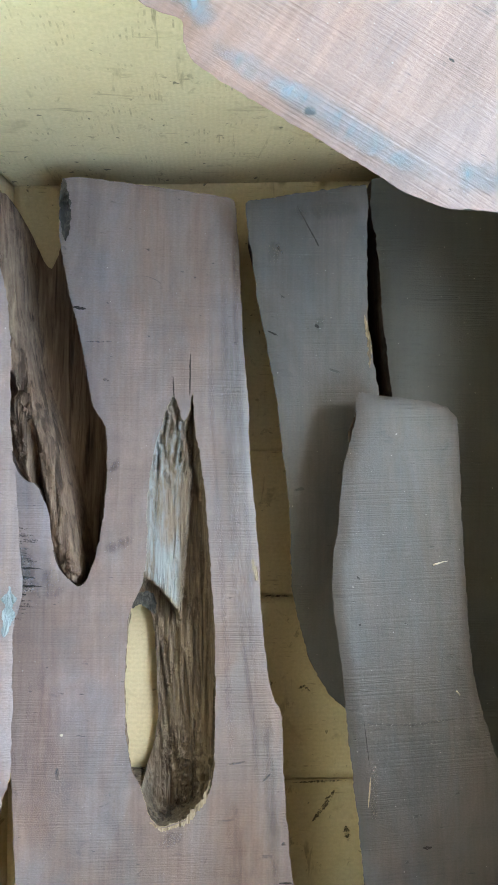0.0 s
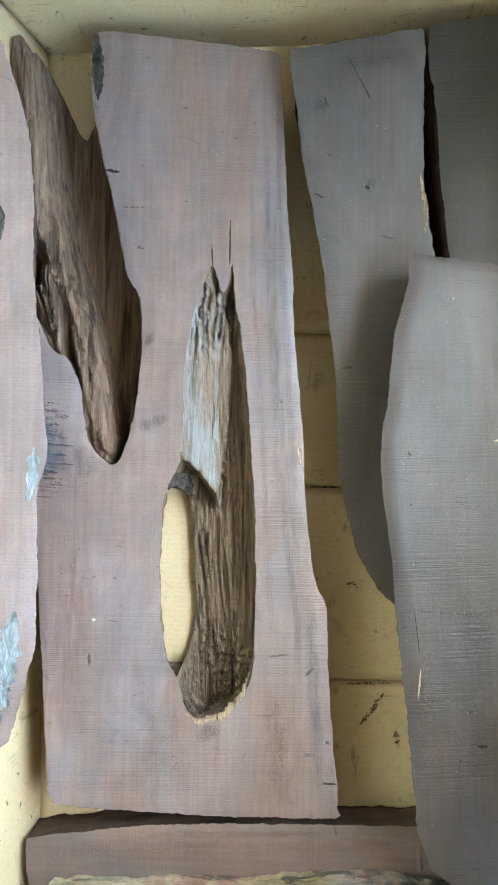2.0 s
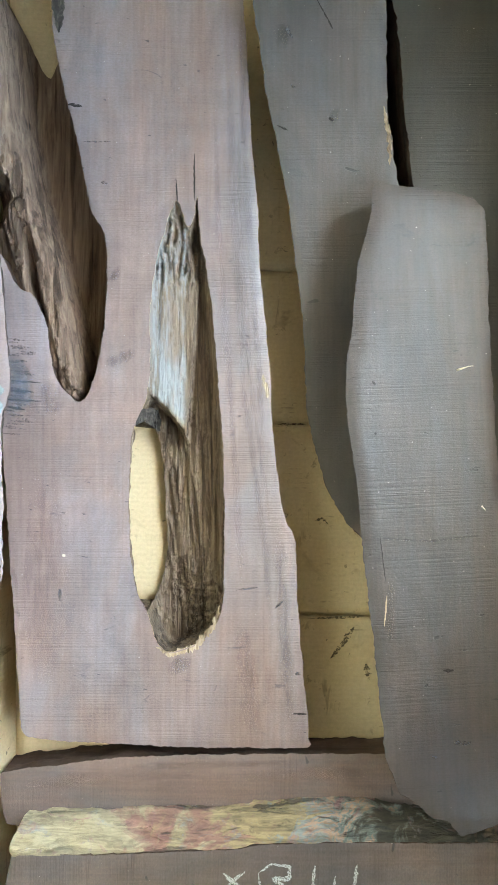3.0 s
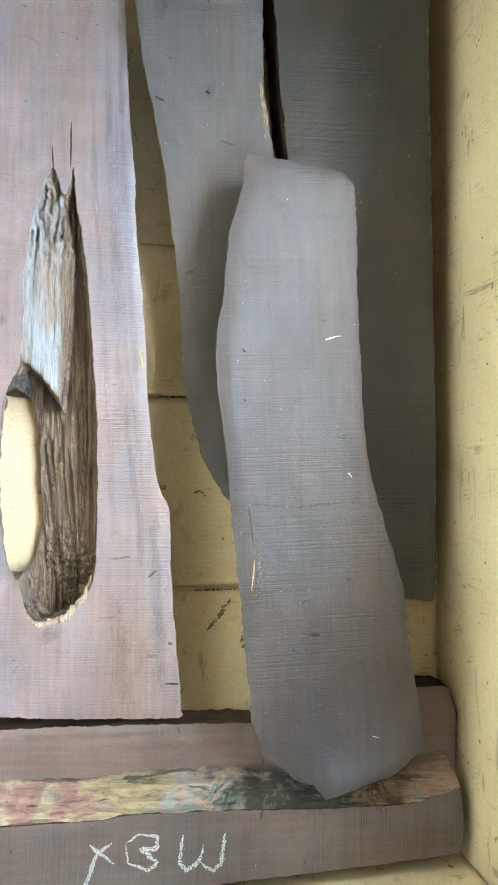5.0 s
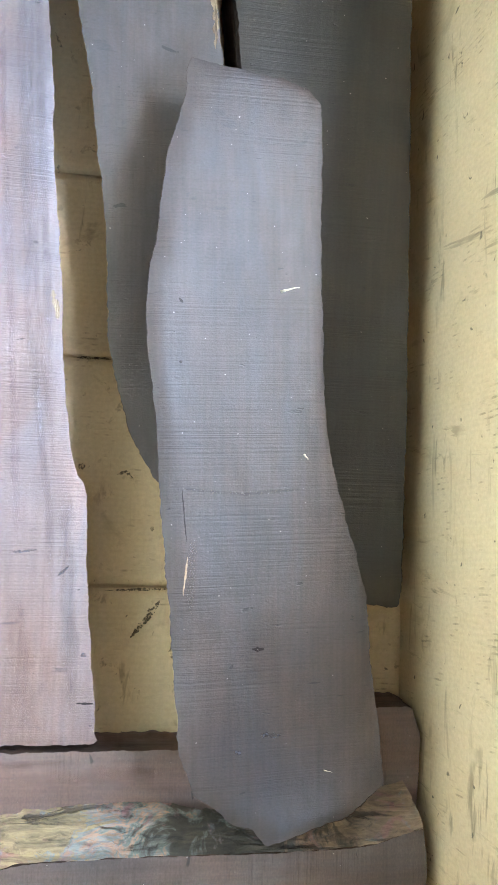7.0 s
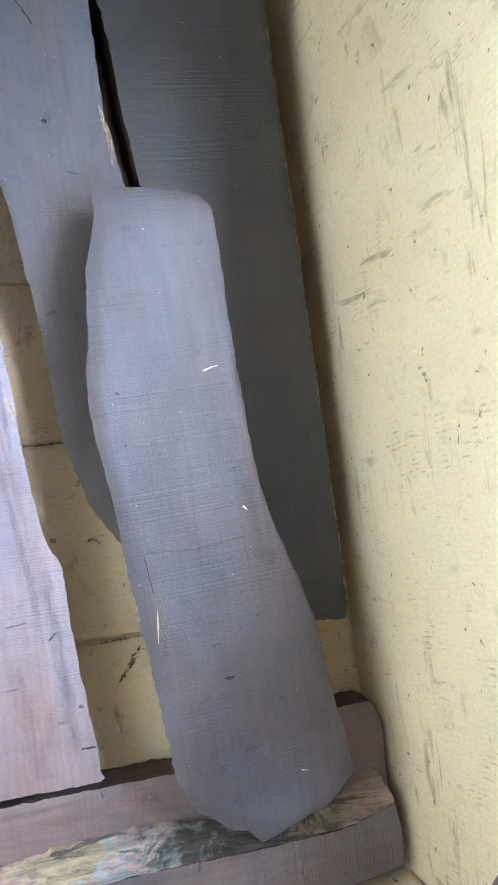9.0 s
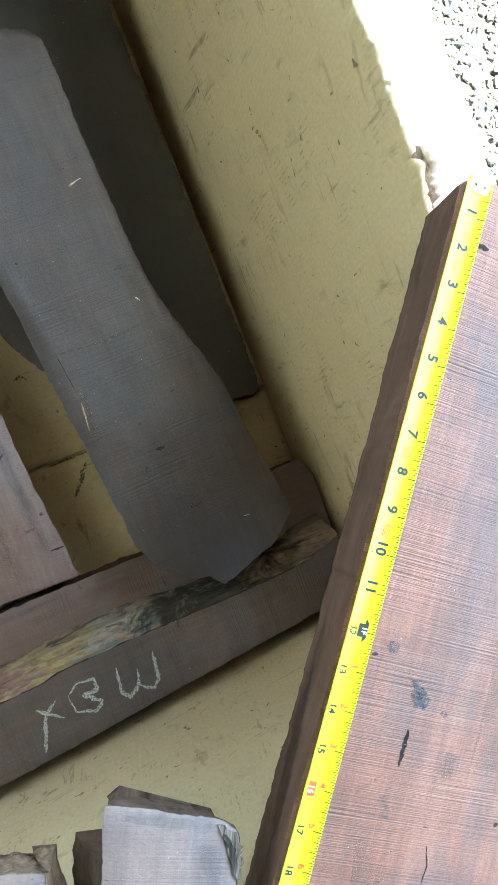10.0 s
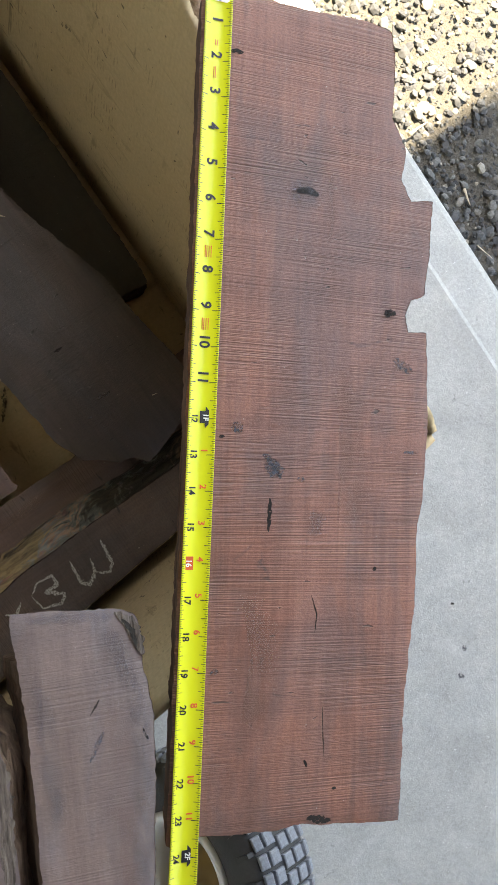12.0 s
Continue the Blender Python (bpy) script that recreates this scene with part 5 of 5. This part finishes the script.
hook = on_tape("hook", bm_mesh("hook", bm, STEEL), 0.5, 0.12, STEEL, "bright steel end hook", 0.0004)
for du in (-0.003, 0.003):
    bm = bmesh.new()
    bmesh.ops.create_uvsphere(bm, u_segments=10, v_segments=6, radius=0.0015)
    rv2 = new("rivet", bm_mesh("rivet", bm, STEEL, True))
    rv2.parent = hook
    rv2.location = (0.001, du, 0.0012)

# ---- loose splinters ----


def splinter(name, label, a, b, width, z):
    a, b = Vector((*a, z)), Vector((*b, z + 0.001))
    bm = bmesh.new()
    bmesh.ops.create_cone(bm, cap_ends=True, segments=6, radius1=width, radius2=width * 0.25, depth=1)
    for v in bm.verts:
        v.co.y *= 0.5
    bmesh.ops.subdivide_edges(bm, edges=[e for e in bm.edges if abs(e.verts[0].co.z - e.verts[1].co.z) > 0.5], cuts=3)
    for v in bm.verts:
        v.co.x += width * 0.8 * noise.noise(Vector((v.co.z * 2, width * 999, 0)))
    ob = new(name, bm_mesh(name, bm, CHIP, True))
    ob.matrix_world = Matrix.Translation((a + b) / 2) @ (b - a).to_track_quat("Z", "Y").to_matrix().to_4x4() @ Matrix.Diagonal((1, 1, (b - a).length, 1))
    tagged(ob, label, "splinter", "loose splinters")


for a, b2, wd in (((0.1787, -0.107), (0.1937, -0.1029), 0.0012), ((0.2308, -0.4793), (0.2373, -0.4804), 0.0006), ((0.2033, -0.2321), (0.2065, -0.2363), 0.0010)):
    splinter("wood_splinter", "small pale wood splinter lying on a slab", a, b2, wd, -0.0555 * a[0] + 0.0213 * a[1] + 0.1415)
splinter("wood_twig", "thin pale twig on the stony ground", (0.743, -0.366), (0.779, -0.366), 0.0028, -0.030)
splinter("wood_twig", "thin orange-brown wood chip on dark gravel", (0.772, -0.470), (0.765, -0.494), 0.0022, -0.030)
splinter("wood_twig", "thin pale twig on the stony ground", (0.742, -0.545), (0.750, -0.573), 0.0010, -0.030)

# ---- gravel beside the pad ----


def gravel_material():
    m, t, b = kit("dark_grey_gravel")
    g = t.nodes.new("ShaderNodeNewGeometry")
    f = speck(t, coords(t), 380, 4, 0.65)
    col = ramp(t, g.outputs["Random Per Island"], (0.0, (0.05, 0.05, 0.052)), (0.6, (0.10, 0.10, 0.10)), (0.93, (0.17, 0.166, 0.155)), (0.98, (0.34, 0.31, 0.26)))
    t.links.new(blend(t, 0.6, col, ramp(t, f, (0.3, 0.6), (0.7, 1.3)), "MULTIPLY"), b.inputs["Base Color"])
    b.inputs["Roughness"].default_value = 0.85
    relief(t, b, f, 0.001, 0.8)
    return m


ico = bmesh.new()
bmesh.ops.create_icosphere(ico, subdivisions=1, radius=1)
unit = [v.co.copy() for v in ico.verts]
unit_faces = [[v.index for v in f.verts] for f in ico.faces]
ico.free()
rng = random.Random(7)
verts, faces = [], []
for k in range(14000):
    x, y = EDGE_X + 0.004 + rng.random() ** 1.2 * 0.75, rng.uniform(-0.95, 0.75)
    r = 0.0022 + 0.0078 * rng.random() ** 3
    sq = Vector((rng.uniform(0.7, 1.3), rng.uniform(0.7, 1.3), rng.uniform(0.35, 0.6)))
    tw = Euler((rng.uniform(-0.5, 0.5), rng.uniform(-0.5, 0.5), rng.uniform(0, 6.28))).to_matrix()
    c = len(verts)
    at = Vector((x, y, -0.051 + rng.random() * 0.009 - 0.3 * r))
    for p in unit:
        q = Vector((p.x * sq.x, p.y * sq.y, p.z * sq.z)) * r * rng.uniform(0.78, 1.15)
        verts.append(at + tw @ q)
    faces += [tuple(c + i for i in f) for f in unit_faces]
tagged(new("gravel", mesh_of("gravel", verts, faces, gravel_material(), False)), "loose dark angular gravel beside the concrete pad", "gravel", "", "stuff")

# ---- the pneumatic wheel on the pad ----
RUBBER = plain("black_tyre_rubber", (0.028, 0.028, 0.03), 0.55, 0, 0.4, 300)
DUSTY = plain("dusty_grey_tread", (0.20, 0.215, 0.25), 0.7, 0, 0.5, 260)
RIM_PAINT = plain("white_rim_paint", (0.74, 0.77, 0.84), 0.35)
HUB = plain("tarnished_brass_hub", (0.32, 0.22, 0.10), 0.45, 0.7)
nrm = Vector((0.788 * -0.88, 0.788 * 0.48, 0.616)).normalized()
wheel = new("hand_truck_wheel")
wheel.empty_display_size = 0.05
WR, WW = 0.130, 0.042
wheel.matrix_world = Matrix.Translation((-0.010, -0.935, PAD_Z + WR * math.sqrt(1 - nrm.z ** 2) + WW * nrm.z * 0.8)) @ nrm.to_track_quat("Z", "Y").to_matrix().to_4x4()
tagged(wheel, "small pneumatic wheel with white rim and dusty block tread", "wheel")


def lathe(name, profile, material, label="", seg=72, smooth=True, parent=None):
    verts, faces, n = [], [], len(profile)
    for k in range(seg):
        a = 2 * math.pi * k / seg
        verts += [(r * math.cos(a), r * math.sin(a), z) for r, z in profile]
    for k in range(seg):
        for i in range(n - 1):
            a, b2 = k * n + i, ((k + 1) % seg) * n + i
            faces.append((a, b2, b2 + 1, a + 1))
    return part(name, mesh_of(name, verts, faces, material, smooth), parent or wheel, label)


tyre = lathe("tyre", [(0.067, 0.030), (0.073, 0.036), (0.086, 0.041), (0.102, 0.042), (0.116, 0.038), (0.1235, 0.030), (0.1255, 0.015), (0.126, 0.0), (0.1255, -0.015), (0.1235, -0.030), (0.116, -0.038), (0.102, -0.042), (0.086, -0.041), (0.073, -0.036), (0.067, -0.030)], RUBBER, "black rubber tyre")
lathe("wheel_disc", [(0.018, 0.000), (0.032, -0.004), (0.043, -0.014), (0.052, -0.016), (0.0588, -0.010)], HUB, "dull brown steel disc")
lathe("rim", [(0.058, -0.012), (0.0545, 0.010), (0.055, 0.026), (0.060, 0.036), (0.067, 0.040), (0.071, 0.034), (0.066, 0.026), (0.062, 0.0), (0.066, -0.026), (0.071, -0.034)], RIM_PAINT, "white painted steel rim")
lathe("hub", [(0.0, 0.030), (0.010, 0.030), (0.012, 0.026), (0.012, 0.008), (0.022, 0.006), (0.024, 0.0), (0.024, -0.03)], HUB, "tarnished brass-coloured hub", 32)
for k in range(4):
    a = math.pi / 4 + math.pi / 2 * k
    bm = bmesh.new()
    bmesh.ops.create_cone(bm, cap_ends=True, segments=6, radius1=0.0055, radius2=0.0055, depth=0.006, matrix=Matrix.Translation((0.030 * math.cos(a), 0.030 * math.sin(a), -0.001)))
    part("bolt", bm_mesh("bolt", bm, STEEL), wheel, "")


def block(width, length, tall):
    bm = box_mesh(bmesh.new(), -width / 2, -length / 2, -0.002, width / 2, length / 2, tall)
    bmesh.ops.bevel(bm, geom=[e for e in bm.edges if all(v.co.z > 0 for v in e.verts)], offset=0.0012, segments=1, affect="EDGES")
    return bm_mesh("tread_block", bm, DUSTY)


kinds = (block(0.0125, 0.0135, 0.0042), block(0.0095, 0.0135, 0.0042))
for row, (z, r, lean, kd) in enumerate(((0.0, 0.1262, 0, 0), (0.0155, 0.1258, -4, 0), (-0.0155, 0.1258, 4, 0), (0.0290, 0.1240, -28, 1), (-0.0290, 0.1240, 28, 1))):
    for k in range(44):
        a = 2 * math.pi * (k + 0.5 * (row % 2)) / 44
        ob = new("tread_block", kinds[kd])
        ob.parent = tyre
        out = Matrix.Rotation(a, 4, "Z") @ Matrix.Translation((r, 0, z)) @ Matrix.Rotation(radians(90 + lean), 4, "Y")
        ob.matrix_local = out
for k in range(28):
    a = 2 * math.pi * k / 28
    bm = box_mesh(bmesh.new(), 0.104, -0.0022, 0.0, 0.1205, 0.0022, 0.0425)
    bm.transform(Matrix.Rotation(a, 4, "Z"))
    ob = part("side_lug", bm_mesh("side_lug", bm, RUBBER), tyre)

# ---- the slabs settled to their true lie ----


def settle(thing, xy, old, lie, stand=None, thick=1.0):
    """Moves a slab to its fitted place. xy: where its x, y and origin go; old, lie: top plane before and after (a, b, c);
    stand: height of what it stands on, which stays; otherwise its thickness is multiplied by thick."""
    (ax, ay), (bx, by), (cx, cy) = xy
    w0 = thing.matrix_basis.copy()
    w1 = w0.copy()
    p = w0.translation
    w1.translation = (ax * p.x + bx * p.y + cx, ay * p.x + by * p.y + cy, p.z)
    todo = [(c, w0 @ c.matrix_basis, w1 @ c.matrix_basis) for c in thing.children]
    while todo:
        ob, m0, m1 = todo.pop()
        todo += [(c, m0 @ c.matrix_basis, m1 @ c.matrix_basis) for c in ob.children]
        me, back = ob.data, m1.inverted()
        co = np.empty(len(me.vertices) * 3)
        me.vertices.foreach_get("co", co)
        q = co.reshape(-1, 3) @ np.array(m0.to_3x3()).T + np.array(m0.translation)
        x, y = ax * q[:, 0] + bx * q[:, 1] + cx, ay * q[:, 0] + by * q[:, 1] + cy
        z0 = old[0] * q[:, 0] + old[1] * q[:, 1] + old[2]
        z1 = lie[0] * x + lie[1] * y + lie[2]
        k = thick if stand is None else (z1 - stand) / (z0 - stand)
        q = np.stack((x, y, z1 + k * (q[:, 2] - z0)), 1) @ np.array(back.to_3x3()).T + np.array(back.translation)
        me.vertices.foreach_set("co", q.ravel())
        me.update()
    thing.matrix_world = w1


G_XY = ((1.0742, -0.0241), (-0.0199, 1.0491), (-0.0803, 0.0390))
G_LIE = (-0.0913, 0.1125, 0.5652)
settle(wide, ((1.0592, -0.0044), (-0.0003, 1.0574), (0.0004, 0.0080)), C_TILT, (-0.0596, 0.0335, 0.0707), 0.004)
settle(dark_slab[0], ((1.0511, -0.0153), (-0.0123, 1.0579), (0.0010, 0.0088)), B_TILT, (-0.022, 0.163, 0.070), 0.003)
settle(umber_slab[0], ((1.0722, 0.0379), (-0.0173, 1.0679), (-0.0010, -0.0007)), (0.0, 0.06, 0.07), (0.0, 0.065, 0.078), 0.003)
settle(grey_slab[0], ((1.0761, -0.0017), (-0.0073, 1.0515), (-0.0061, 0.0058)), D_TILT, (-0.0555, 0.0213, 0.1406), None, 1.9)
settle(leaning[0], ((1.0326, -0.0061), (0.0061, 1.0326), (-0.0044, 0.0062)), (0.0, 0.09, 0.19), (0.0, 0.09, 0.2092), 0.09)
settle(cross_slab[0], ((1.0769, -0.0191), (-0.0027, 1.0986), (0.0017, 0.0254)), (0.0, 0.0, 0.04), (0.0, 0.0, 0.052), 0.002)
settle(chalk_slab, ((1.0705, -0.0313), (-0.0319, 0.9601), (-0.0140, -0.0450)), (0.0, 0.0, 0.072), (0.0, 0.0, 0.084), 0.002)
settle(measured, G_XY, G_TILT, G_LIE)
settle(tape, G_XY, G_TILT, G_LIE)
settle(pocket_slab[0], ((1.0103, -0.0347), (0.0347, 1.0103), (-0.0351, 0.0175)), H_TILT, (-0.1188, -0.1596, 0.3906))
settle(broken_slab[0], ((1.0027, -0.0299), (0.0299, 1.0027), (-0.0376, 0.0141)), (-0.16, -0.08, 0.398), (-0.1188, -0.1596, 0.3806))
settle(pink_slab[0], ((1.0182, 0.0130), (-0.0022, 0.9875), (-0.0154, 0.0197)), (0.0, 0.0, 0.45), (0.0, 0.0, 0.4935), None, 0.83)

# ---- the plan brought to true size ----
for ob in list(scene.objects):
    if ob.parent is None and ob.type in {"MESH", "EMPTY"}:
        ob.matrix_world = Matrix.Scale(TRUE, 4) @ ob.matrix_world
